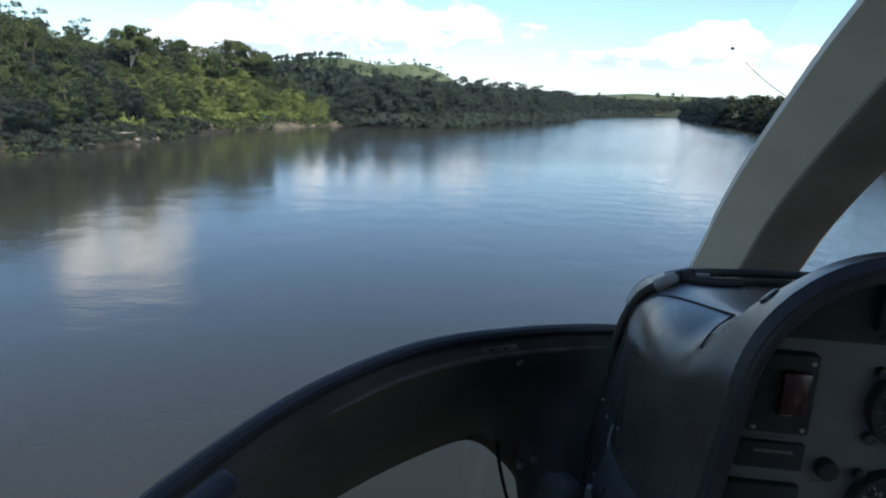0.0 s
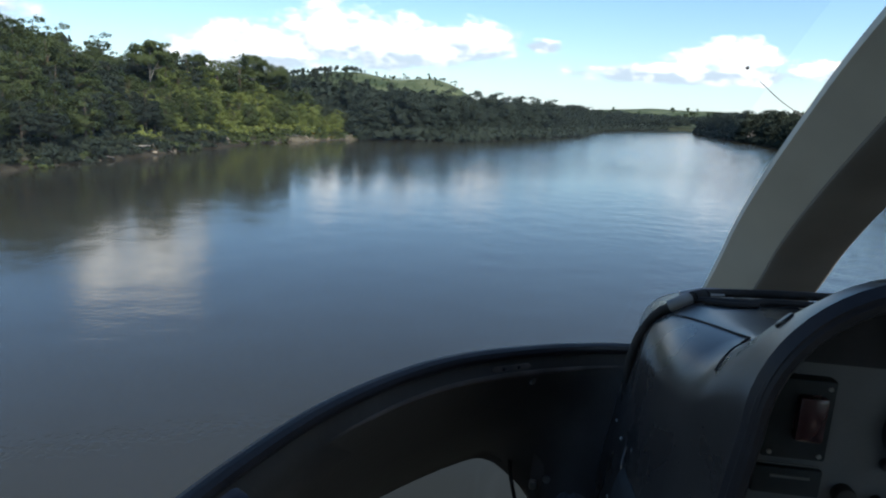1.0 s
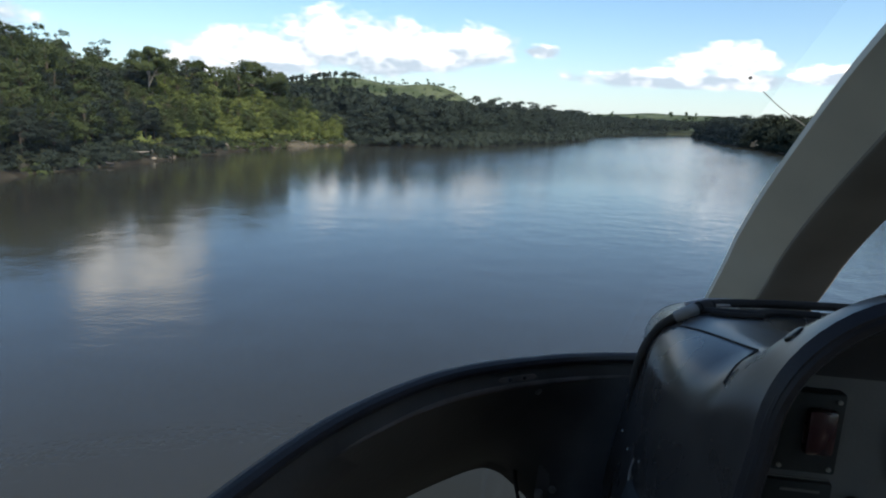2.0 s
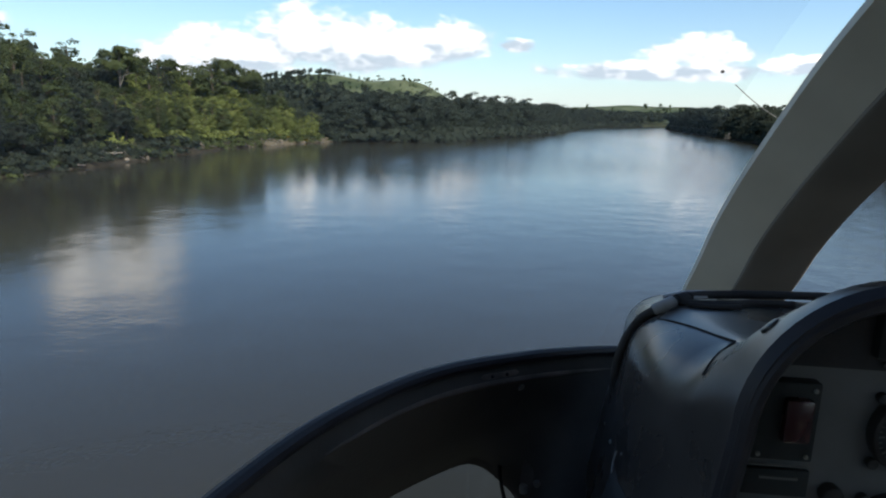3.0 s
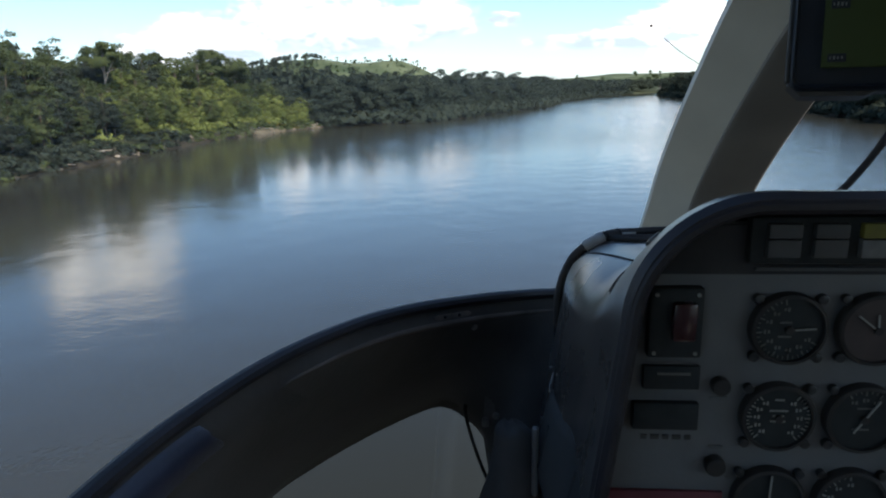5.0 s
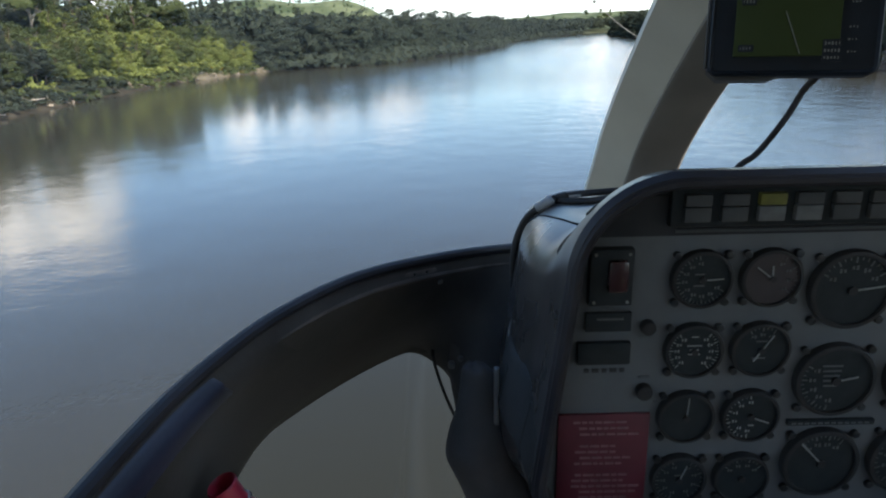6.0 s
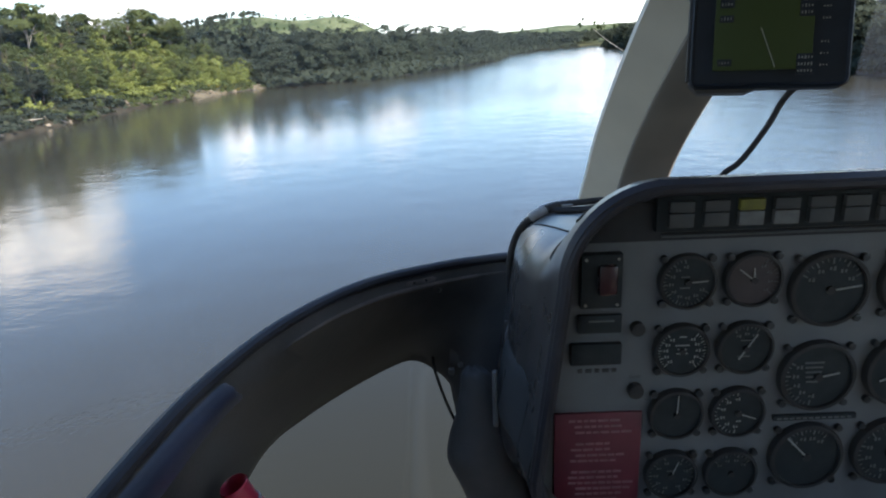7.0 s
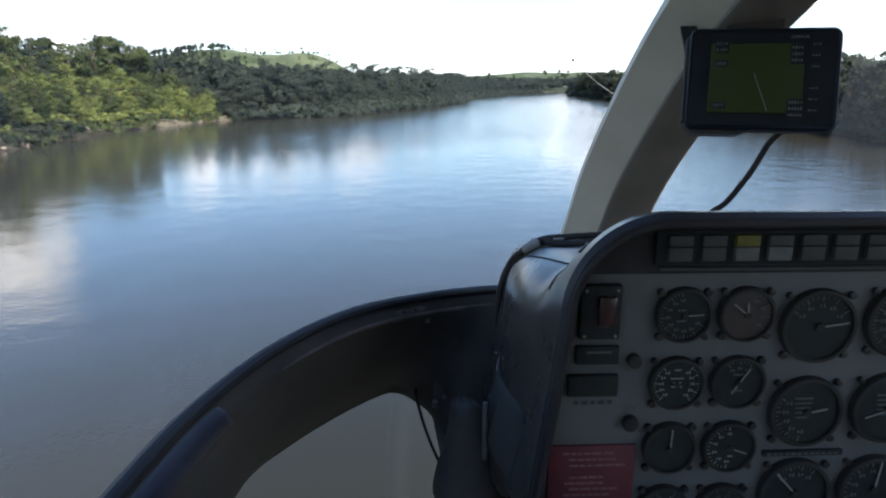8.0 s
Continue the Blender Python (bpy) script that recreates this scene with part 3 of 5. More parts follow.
# ---------------------------------------------------------------- plants
def leaf_cloud(rng, clumps, per, size, squash=0.8, ball=0.25):
    """Leaf sprays over uneven clumps (x, y, z, radius): vertices, faces and the normals that shade them as one mass."""
    V, F, Nn, base = [], [], [], 0
    mid = np.mean([c[:3] for c in clumps], 0) - (0, 0, 0.5)
    for cx, cy, cz, r in clumps:
        k = max(9, int(per * 1.9 * (r ** 1.6)))
        d = rng.normal(size=(k, 3))
        d /= np.linalg.norm(d, axis=1)[:, None]
        d[:, 2] = np.where(d[:, 2] < -0.35, -d[:, 2], d[:, 2])
        stretch = np.array([0.75 + 0.7 * rng.random(), 0.75 + 0.7 * rng.random(), squash * (0.65 + 0.6 * rng.random())])
        a0 = rng.random() * 6.283
        rad = r * (0.20 + 0.80 * rng.random(k) ** 0.6 + 0.45 * rng.random(k) ** 4)
        o = d * rad[:, None] * stretch
        o = np.stack([o[:, 0] * math.cos(a0) - o[:, 1] * math.sin(a0), o[:, 0] * math.sin(a0) + o[:, 1] * math.cos(a0), o[:, 2]], 1)
        c = np.array([cx, cy, cz]) + o
        out = d * ball + (c - mid) / (np.linalg.norm(c - mid, axis=1)[:, None] + 1e-6) * (1 - ball) + np.array([0, 0, 0.30])
        out /= np.linalg.norm(out, axis=1)[:, None]
        face = out + rng.normal(size=(k, 3)) * 0.8
        face /= np.linalg.norm(face, axis=1)[:, None]
        u = np.cross(face, rng.normal(size=(k, 3)))
        u /= np.linalg.norm(u, axis=1)[:, None]
        v = np.cross(face, u)
        s = size * (0.45 + 0.95 * rng.random(k) ** 1.5)[:, None]
        bend = s * (rng.random(k)[:, None] - 0.5) * 0.8
        tri = np.stack([c - u * s - v * s * 0.5, c + u * s - v * s * 0.45, c + v * s * 0.85 + u * bend], 1)
        V.append(tri.reshape(-1, 3))
        F.append(base + np.arange(3 * k).reshape(k, 3))
        base += 3 * k
        soft = out * 0.8 + face * 0.4
        soft /= np.linalg.norm(soft, axis=1)[:, None]
        Nn.append(np.repeat(soft[:, None], 3, 1).reshape(-1, 3))
    return np.concatenate(V), np.concatenate(F), np.concatenate(Nn)


def limb_mesh(name, limbs, mat, n=5):
    """Tapered trunk and limbs, joined: (points, radius at the foot, radius at the end)."""
    V, F = [], []
    for pts, r0, r1 in limbs:
        P = spline(pts, 2 * (len(pts) - 1))
        base = len(V)
        for i, p in enumerate(P):
            t = (P[min(i + 1, len(P) - 1)] - P[max(i - 1, 0)]).normalized()
            s = t.cross(Vector((0.3, 0.9, 0.1))).normalized()
            u = s.cross(t)
            r = r0 + (r1 - r0) * i / (len(P) - 1)
            V += [p + r * (math.cos(6.2832 * k / n) * s + math.sin(6.2832 * k / n) * u) for k in range(n)]
        for i in range(len(P) - 1):
            F += [(base + i * n + k, base + i * n + (k + 1) % n, base + (i + 1) * n + (k + 1) % n, base + (i + 1) * n + k) for k in range(n)]
    return mesh_of(name, V, F, mat)


def tree_meshes(seed, height, width, crown_from, per, size, leaf, bark, style="round", count=64):
    """Trunk and crown of one tree, foot at the origin."""
    rng = np.random.default_rng(seed)
    R = width / 2
    z0 = height * crown_from
    limbs = [([(0, 0, -1.5), (rng.normal() * 0.2, rng.normal() * 0.2, height * 0.4), (rng.normal() * 0.6, rng.normal() * 0.6, height * 0.85)], 0.022 * height * (0.8 if style == "open" else 1), 0.12)]
    clumps = []
    for i in range(count):
        a = rng.random() * 6.283
        f = rng.random()
        if style == "round":
            rr, zz = R * math.sqrt(f) * 0.9, z0 + (height - z0) * (0.12 + 0.78 * rng.random()) * math.sqrt(max(0.05, 1 - 0.75 * f))
            cr = R * (0.17 + 0.20 * rng.random() ** 1.3) * (40 / count) ** 0.3
        elif style == "open":
            rr = R * math.sqrt(f)
            zz = z0 + (height - z0) * (0.22 + 0.70 * rng.random()) * (1 - 0.30 * f)
            cr = R * (0.22 + 0.16 * rng.random())
        else:
            h = rng.random()
            rr, zz = R * math.sqrt(f) * (1 - 0.55 * h), z0 + (height - z0) * (0.05 + 0.9 * h)
            cr = R * (0.23 + 0.14 * rng.random()) * (40 / count) ** 0.35
        c = (rr * math.cos(a), rr * math.sin(a), zz)
        clumps.append((*c, cr))
        if i % 5 == 0:
            k = height * (0.45 + 0.25 * rng.random())
            limbs.append(([(0, 0, min(k, zz * 0.85)), (c[0] * 0.45, c[1] * 0.45, min(k, zz * 0.85) * 0.4 + zz * 0.6), c], 0.007 * height, 0.05))
    V, F, Nn = leaf_cloud(rng, clumps, per, size)
    return limb_mesh("trunk", limbs, bark), mesh_of("crown", V, F, leaf, normals=Nn), (V, F, Nn)


def make_tree(meshes, label, group):
    ob = thing("tree", label, "tree", group=group)
    part("trunk", meshes[0], ob)
    part("crown", meshes[1], ob)
    return ob


def place(x, y, turn, s, sink=0.0):
    return Matrix.Translation((x, y, float(ground_z(x, y)) - sink)) @ Matrix.Rotation(turn, 4, "Z") @ Matrix.Diagonal((s, s, s, 1))


def put_tree(proto, used, x, y, turn, s):
    """The first use takes the prototype itself, later ones a copy."""
    m = place(x, y, turn, s)
    if id(proto) not in used:
        used.add(id(proto))
        proto.matrix_basis = m
        return proto
    ob = copy_thing(proto, m)
    ob.scale = (s, s, s)
    return ob


def plant_forest():
    rng = np.random.default_rng(7)
    used = set()
    near = [make_tree(tree_meshes(i, h, wd, cf, 20, 0.38, leaf, bark, st, 64), lab, "forest trees on the river bank") for i, (h, wd, cf, leaf, bark, st, lab) in enumerate((
        (20, 13, 0.12, M_LEAF, M_BARK2, "round", "broad green rainforest tree on the river bank"),
        (23, 12, 0.14, M_LEAF, M_BARK2, "round", "tall leafy rainforest tree on the river bank"),
        (18, 14, 0.10, M_LEAF, M_BARK2, "round", "spreading green tree among bank forest"),
        (22, 11, 0.10, M_LEAF, M_BARK2, "tall", "narrow green rainforest tree on the bank"),
        (17, 13, 0.08, M_VINE, M_BARK2, "round", "light green tree draped with vines"),
        (21, 13, 0.15, M_SHADED, M_BARK2, "round", "dense river bank tree, leaves darkened as in shade")))]
    tall = [make_tree(tree_meshes(40 + i, h, wd, cf, 40, 0.40, M_LEAF, M_BARK, "open", 36), "tall emergent tree with pale trunk and open crown", "emergent trees") for i, (h, wd, cf) in enumerate(((26, 13, 0.55), (24, 11, 0.5), (27, 16, 0.6)))]
    thin = [tree_meshes(80 + i, h, 16, 0.10, 4.0, 0.95, M_SHADED, M_BARK2, "round", 26) for i, h in enumerate((20, 22, 24))]
    dark = [tree_meshes(60 + i, h, wd, 0.10, 8.0, 0.64, M_SHADED, M_BARK2, st, 34) for i, (h, wd, st) in enumerate(((20, 17, "round"), (23, 16, "round"), (18, 18, "round"), (25, 14, "round")))]
    # emergent trees that stand over the canopy of the near hump
    for i, (x, y, top) in enumerate(((-147, 231, 37.5), (-142, 306, 39), (-157, 215, 31), (-158, 190, 32.5), (-159, 285, 37), (-136, 318, 34), (-150, 140, 28), (-152, 112, 28), (-163, 85, 28))):
        z = float(ground_z(x, y))
        put_tree(tall[i % 3], used, x, y, i * 1.9, (top - z) / (26, 24, 27)[i % 3])
    # broad dark crowns that round off the skyline
    for x, y, s in ((-150, 172, 1.0), (-163, 150, 1.0), (-158, 240, 1.1), (-150, 262, 1.15), (-165, 120, 0.95)):
        put_tree(near[5], used, x, y, x * y, s)
    # near left bank, row behind row up the slope
    for row, depth in enumerate((7, 13, 20, 28, 37, 48)):
        y = 88.0 + row * 3
        while y < 341:
            yy = y + rng.normal() * 1.5
            x = float(left_x(yy)) - depth / 0.93 - rng.random() * 4
            hump = 205 < yy < 345
            k = rng.random()
            # light leaves grow likelier towards the point, for its sunlit slope
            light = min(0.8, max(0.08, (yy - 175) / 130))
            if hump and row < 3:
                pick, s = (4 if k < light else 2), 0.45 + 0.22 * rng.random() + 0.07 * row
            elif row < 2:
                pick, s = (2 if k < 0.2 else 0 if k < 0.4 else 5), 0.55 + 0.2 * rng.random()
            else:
                # darkened tree favoured below y 215, for the shade on that stretch
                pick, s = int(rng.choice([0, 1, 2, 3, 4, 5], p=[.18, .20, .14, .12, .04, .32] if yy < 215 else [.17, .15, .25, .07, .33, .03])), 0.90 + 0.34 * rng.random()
                if yy > 322:
                    s *= 0.9
                if 212 < yy < 246 and row < 5:      # lower growth round the pale emergent tree
                    s *= 0.66
                if yy < 180:
                    s *= 0.80
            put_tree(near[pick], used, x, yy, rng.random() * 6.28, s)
            y += (6.0 if row < 3 else 7.5) * (0.8 + 0.4 * rng.random())
    def crowd(name, label, kinds, spots):
        """Trees past counting, joined."""
        scatter(name, label, "forest", [m[2] for m in kinds], spots, M_SHADED)

    def spot(x, y, s):
        return (x, y, float(ground_z(x, y)), rng.random() * 6.28, s)
    # far part of the left bank, its cloud shade put into the leaf colour
    spots = []
    for row, depth in enumerate((5, 13, 22, 34, 50)):
        y = 334.0 + row * 3
        while y < 1000:
            yy = y + rng.normal() * 2
            x = float(left_x(yy)) - depth / 0.93 - rng.random() * 5
            spots.append(spot(x, yy, (0.5 if row == 0 else 0.68) + 0.5 * rng.random() ** 2))
            y += (8 + 5 * (yy > 600)) * (0.8 + 0.4 * rng.random())
    crowd("far_bank_forest", "forest along the far bank, leaves darkened as in cloud shade", dark, spots)
    # right bank
    spots = []
    for row, depth in enumerate((5, 14, 25)):
        y = 60.0 + row * 4
        while y < 990:
            yy = y + rng.normal() * 2
            x = float(right_x(yy)) + depth / 0.93 + rng.random() * 5
            spots.append(spot(x, yy, (0.7 if row == 0 else 0.85) + 0.5 * rng.random() ** 2))
            y += (10 + 3 * (yy > 400)) * (0.8 + 0.4 * rng.random())
    crowd("opposite_bank_forest", "forest on the opposite bank, leaves darkened as in shade", thin, spots)


def scatter(name, label, category, protos, spots, mat):
    """Plants past counting, joined into one object."""
    V, F, Nn, base = [], [], [], 0
    for k, (x, y, z, turn, s) in enumerate(spots):
        v, f, nn = protos[k % len(protos)]
        c, sn = math.cos(turn), math.sin(turn)
        R = np.array([[c, -sn, 0], [sn, c, 0], [0, 0, 1]])
        V.append(v @ R.T * s + (x, y, z))
        F.append(f + base)
        Nn.append(nn @ R.T)
        base += len(v)
    me = mesh_of(name, np.concatenate(V), np.concatenate(F), mat, normals=np.concatenate(Nn))
    return tagged(new(name, me), label, category, kind="stuff")


def shrub(seed, wd, ht, count, per, size):
    rng = np.random.default_rng(seed)
    cl = []
    for _ in range(count):
        a, f = rng.random() * 6.283, math.sqrt(rng.random())
        cl.append((wd * f * math.cos(a), wd * f * math.sin(a), ht * (0.15 + 0.65 * rng.random()) * (1 - 0.5 * f), wd * (0.22 + 0.18 * rng.random())))
    return leaf_cloud(rng, cl, per, size)


def plant_undergrowth():
    rng = np.random.default_rng(21)
    green, shady, vine, yellow = [], [], [], []
    for row, depth in enumerate((0.6, 2.8, 5, 8, 12, 17)):
        y = 90.0
        while y < 333:
            yy = y + rng.normal()
            x = float(left_x(yy)) - depth / 0.93 - rng.random() * 2.5
            z = float(ground_z(x, yy)) - 0.5
            hump = 225 < yy < 340
            # vines thicken towards the point and carry its sunlit green
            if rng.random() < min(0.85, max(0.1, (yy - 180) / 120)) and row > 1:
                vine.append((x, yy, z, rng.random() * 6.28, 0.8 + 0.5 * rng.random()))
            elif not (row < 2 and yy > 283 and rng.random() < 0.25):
                # most shrubs below y 238 get leaves darkened to stand for shade
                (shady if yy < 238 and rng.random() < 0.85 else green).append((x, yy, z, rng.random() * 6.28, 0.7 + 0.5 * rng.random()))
            y += (3.6 + 0.35 * row) * (0.7 + 0.6 * rng.random())
    for k in range(9):
        yy = 303 + 2.4 * k + rng.normal()
        x = float(left_x(yy)) - 3 - rng.random() * 5
        yellow.append((x, yy, float(ground_z(x, yy)) - 0.4, rng.random() * 6.28, 0.62 + 0.3 * rng.random()))
    scatter("undergrowth", "dense green shrubs along the water's edge", "undergrowth", [shrub(i, 2.9, 3.6, 9, 14, 0.42) for i in range(5)], green, M_LEAF)
    scatter("bank_thicket", "thicket at the foot of the bank, leaves darkened as in shade", "undergrowth", [shrub(40 + i, 2.9, 3.6, 9, 14, 0.42) for i in range(4)], shady, M_SHADED)
    scatter("vine_tangle", "bright yellow-green vines over the bank slope", "vines", [shrub(10 + i, 3.0, 4.2, 10, 14, 0.40) for i in range(5)], vine, M_VINE)
    scatter("yellowing_shrubs", "yellowing leafy shrubs above the beach", "shrubs", [shrub(20, 2.2, 2.6, 7, 14, 0.45)], yellow, M_YELLOW)
    # far waterline shrubs, with shade put into their leaf colour
    edge = []
    for side, inland in ((0, 0.4), (0, 4.0), (0, 8.0), (1, 3.0)):
        y = 337.0 if side == 0 else 60.0
        while y < 1100 - 110 * side:
            x = float(left_x(y)) - inland - rng.random() if side == 0 else float(right_x(y)) + inland
            edge.append((x, y, float(ground_z(x, y)) - 0.6, rng.random() * 6.28, 1.3 + 0.5 * rng.random() + 0.06 * inland))
            y += (1.9 if y < 420 else 4.0 + 1.5 * (y > 700)) * (0.7 + 0.6 * rng.random())
    scatter("bank_shrubs", "shrubs hanging over the far water's edge, darkened as in shade", "shrubs", [shrub(30 + i, 3.0, 4.0, 8, 6, 0.80) for i in range(3)], edge, M_SHADED)


def far_woods():
    rng = np.random.default_rng(33)
    protos = []
    for i in range(4):
        r2 = np.random.default_rng(100 + i)
        cl = [(5 * math.cos(a) * f, 5 * math.sin(a) * f, 7 + 10 * r2.random() * (1 - 0.4 * f), 2.3 + 1.2 * r2.random()) for a, f in ((r2.random() * 6.28, r2.random()) for _ in range(10))]
        protos.append(leaf_cloud(r2, cl, 2.1, 1.45))
    woods, hill = [], []
    def add(bag, x, y, s):
        bag.append((x, y, float(ground_z(x, y)) - 1, rng.random() * 6.28, s))
    for _ in range(520):       # behind the dark bank
        y = 420 + 900 * rng.random()
        x = float(left_x(y)) - 55 - 260 * rng.random() ** 1.4
        add(woods, x, y, 0.66 + 0.4 * rng.random())
    for _ in range(260):       # last reach of the left bank
        y = 990 + 420 * rng.random()
        x = float(left_x(y)) - 4 - 90 * rng.random() ** 1.5
        add(woods, x, y, 0.75 + 0.4 * rng.random())
    for _ in range(150):       # behind the right bank's trees
        y = 60 + 900 * rng.random()
        x = float(right_x(y)) + 32 + 120 * rng.random()
        add(woods, x, y, 1.0 + 0.4 * rng.random())
    for _ in range(200):       # slopes behind the near hump
        y = 90 + 380 * rng.random()
        x = float(left_x(y)) - 62 - 150 * rng.random()
        add(woods, x, y, 0.9 + 0.4 * rng.random())
    for _ in range(230):       # foot and flank of the grassy hill
        x, y = -700 + 760 * rng.random(), 1290 + 130 * rng.random()
        add(woods, x, y, 1.05 + 0.5 * rng.random())
    for _ in range(400):       # wooded shoulder of the hill
        x, y = -900 + 450 * rng.random(), 1400 + 170 * rng.random()
        add(woods, x, y, 0.55 + 0.4 * rng.random())
    for _ in range(240):       # far shore and ridges
        x = -100 + 900 * rng.random()
        y = 1500 + 900 * rng.random() ** 1.5
        add(hill, x, y, 0.7 + 0.6 * rng.random())
    for _ in range(190):
        x, y = -500 + 480 * rng.random(), 1440 + 160 * rng.random()
        add(hill, x, y, 0.22 + 0.3 * rng.random())
    scatter("far_woods", "rainforest canopy over the farther banks, darkened as in shade", "forest", protos, woods, M_SHADED)
    scatter("hill_woods", "scattered trees on distant grassy hills", "forest", protos, hill, M_FAR)


def palm_meshes(seed):
    rng = np.random.default_rng(seed)
    h = 11.0
    trunk = limb_mesh("trunk", [([(0, 0, -1), (0.3, 0, h * 0.5), (0.1, 0.2, h)], 0.38, 0.24)], M_BARK2)
    V, F = [], []
    for k in range(15):
        a = k * 2.4 + rng.random() * 0.4
        lift = 0.2 + 0.9 * rng.random()
        L = 3.6 + rng.random()
        P = [Vector((0.1 + math.cos(a) * L * t, 0.2 + math.sin(a) * L * t, h + L * (lift * t - 1.1 * t * t))) for t in (0, 0.25, 0.5, 0.75, 1)]
        s = Vector((-math.sin(a), math.cos(a), 0))
        for i, p in enumerate(P):
            wd = (0.25, 0.75, 0.85, 0.6, 0.05)[i]
            V += [p - s * wd - Vector((0, 0, 0.35 * wd)), p, p + s * wd - Vector((0, 0, 0.35 * wd))]
        b = len(V) - 15
        for i in range(4):
            F += [(b + 3 * i, b + 3 * i + 1, b + 3 * i + 4, b + 3 * i + 3), (b + 3 * i + 1, b + 3 * i + 2, b + 3 * i + 5, b + 3 * i + 4)]
    return trunk, mesh_of("crown", V, F, M_FAR)


def plant_palms():
    tr, cr = palm_meshes(3)
    ob = thing("palm_tree", "lone palm on a grassy ridge", "palm tree", group="palms on the hill")
    part("trunk", tr, ob)
    part("crown", cr, ob)
    for i, (x, y, s) in enumerate(((-405, 1520, 1.1), (-340, 1520, 1.2), (-283, 1520, 1.25), (-222, 1520, 1.5), (-150, 1500, 1.0), (-480, 1530, 1.2), (-232, 1525, 0.9), (60, 1540, 1.2), (150, 1560, 1.0))):
        m = place(x, y, i * 1.3, s)
        if i == 0:
            ob.matrix_basis = m
        else:
            c = copy_thing(ob, m)
            c.scale = (s, s, s)


plant_forest()
plant_undergrowth()
far_woods()
plant_palms()


def rock_mesh(seed):
    rng = random.Random(seed)
    bm = bmesh.new()
    bmesh.ops.create_icosphere(bm, subdivisions=2, radius=0.5)
    off = Vector((rng.random() * 50, seed, 3))
    for v in bm.verts:
        v.co *= 1 + 0.5 * noise.noise(v.co * 1.6 + off) + 0.2 * noise.noise(v.co * 4 + off)
        v.co.z *= 0.65
    return finish(bm, "stone", M_ROCK, True, 25)


def bank_details():
    rng = np.random.default_rng(55)
    meshes = [rock_mesh(i) for i in range(5)]
    for k in range(120):
        y = 150 + 188 * rng.random() if k < 70 else 280 + 56 * rng.random()
        x = float(left_x(y)) - 0.2 - 3.0 * rng.random()
        ob = thing("stone", "weathered pale stone at the water's edge", "stone", group="stones along the bank", me=meshes[k % 5])
        s = 0.5 + 1.3 * rng.random() ** 2
        ob.location = (x, y, max(float(ground_z(x, y)), -0.1) + 0.08 * s)
        ob.scale = (s * 1.3, s, s)
        ob.rotation_euler = (0, 0, rng.random() * 6.28)
    logs = [limb_mesh("log", [([(-2.6, 0, 0.1), (0, 0.25, 0.25), (2.7, -0.2, 0.5)], 0.20, 0.10), ([(0.4, 0.2, 0.3), (1.1, 0.9, 0.8), (1.5, 1.5, 1.6)], 0.09, 0.03), ([(-0.8, 0.1, 0.2), (-0.9, -0.8, 0.7), (-1.3, -1.4, 1.1)], 0.08, 0.03)], M_WOOD),
            limb_mesh("log", [([(-1.8, 0, 0.1), (0.2, -0.2, 0.3), (2.2, 0.3, 0.9)], 0.15, 0.06), ([(0.1, 0, 0.3), (0.5, -0.8, 1.0), (0.4, -1.3, 1.7)], 0.07, 0.02)], M_WOOD)]
    for k, y in enumerate((150, 156, 163, 176, 181, 196, 214, 229, 233, 246, 262, 268, 271, 276, 290, 118, 126, 104)):
        x = float(left_x(y)) - 1.2 - 1.5 * rng.random()
        ob = thing("fallen_branch", "bleached fallen branch stranded on the bank", "driftwood", group="driftwood on the bank", me=logs[k % 2])
        ob.location = (x, y, max(float(ground_z(x, y)), 0.0) + 0.05)
        ob.rotation_euler = (0, 0, rng.random() * 6.28)
        s = 0.7 + 0.6 * rng.random()
        ob.scale = (s, s, s)


bank_details()


# ---------------------------------------------------------------- helicopter cabin (z from the cabin's datum)
heli = aboard("helicopter", "light helicopter cabin with black nose and sage grey windscreen post", "helicopter")

# lower rim of the windscreen: from beside the hood round to the door
RIM = [(0.420, 1.000, -0.180), (0.200, 1.120, -0.180), (-0.050, 1.150, -0.180), (-0.335, 1.032, -0.160), (-0.430, 0.942, -0.140), (-0.527, 0.832, -0.123), (-0.596, 0.718, -0.118), (-0.641, 0.610, -0.122), (-0.672, 0.495, -0.132), (-0.705, 0.300, -0.158), (-0.720, 0.000, -0.212)]
# upper edge of the chin window
CHIN = [(-0.725, 0.2, -0.47), (-0.722, 0.42, -0.44), (-0.71, 0.62, -0.4), (-0.698, 0.72, -0.375), (-0.676, 0.822, -0.36), (-0.638, 0.9, -0.36), (-0.575, 0.99, -0.36), (-0.508, 1.062, -0.36), (-0.478, 1.068, -0.36), (-0.452, 1.04, -0.36), (-0.425, 1.0, -0.365), (-0.4, 0.95, -0.39), (-0.32, 0.92, -0.42)]


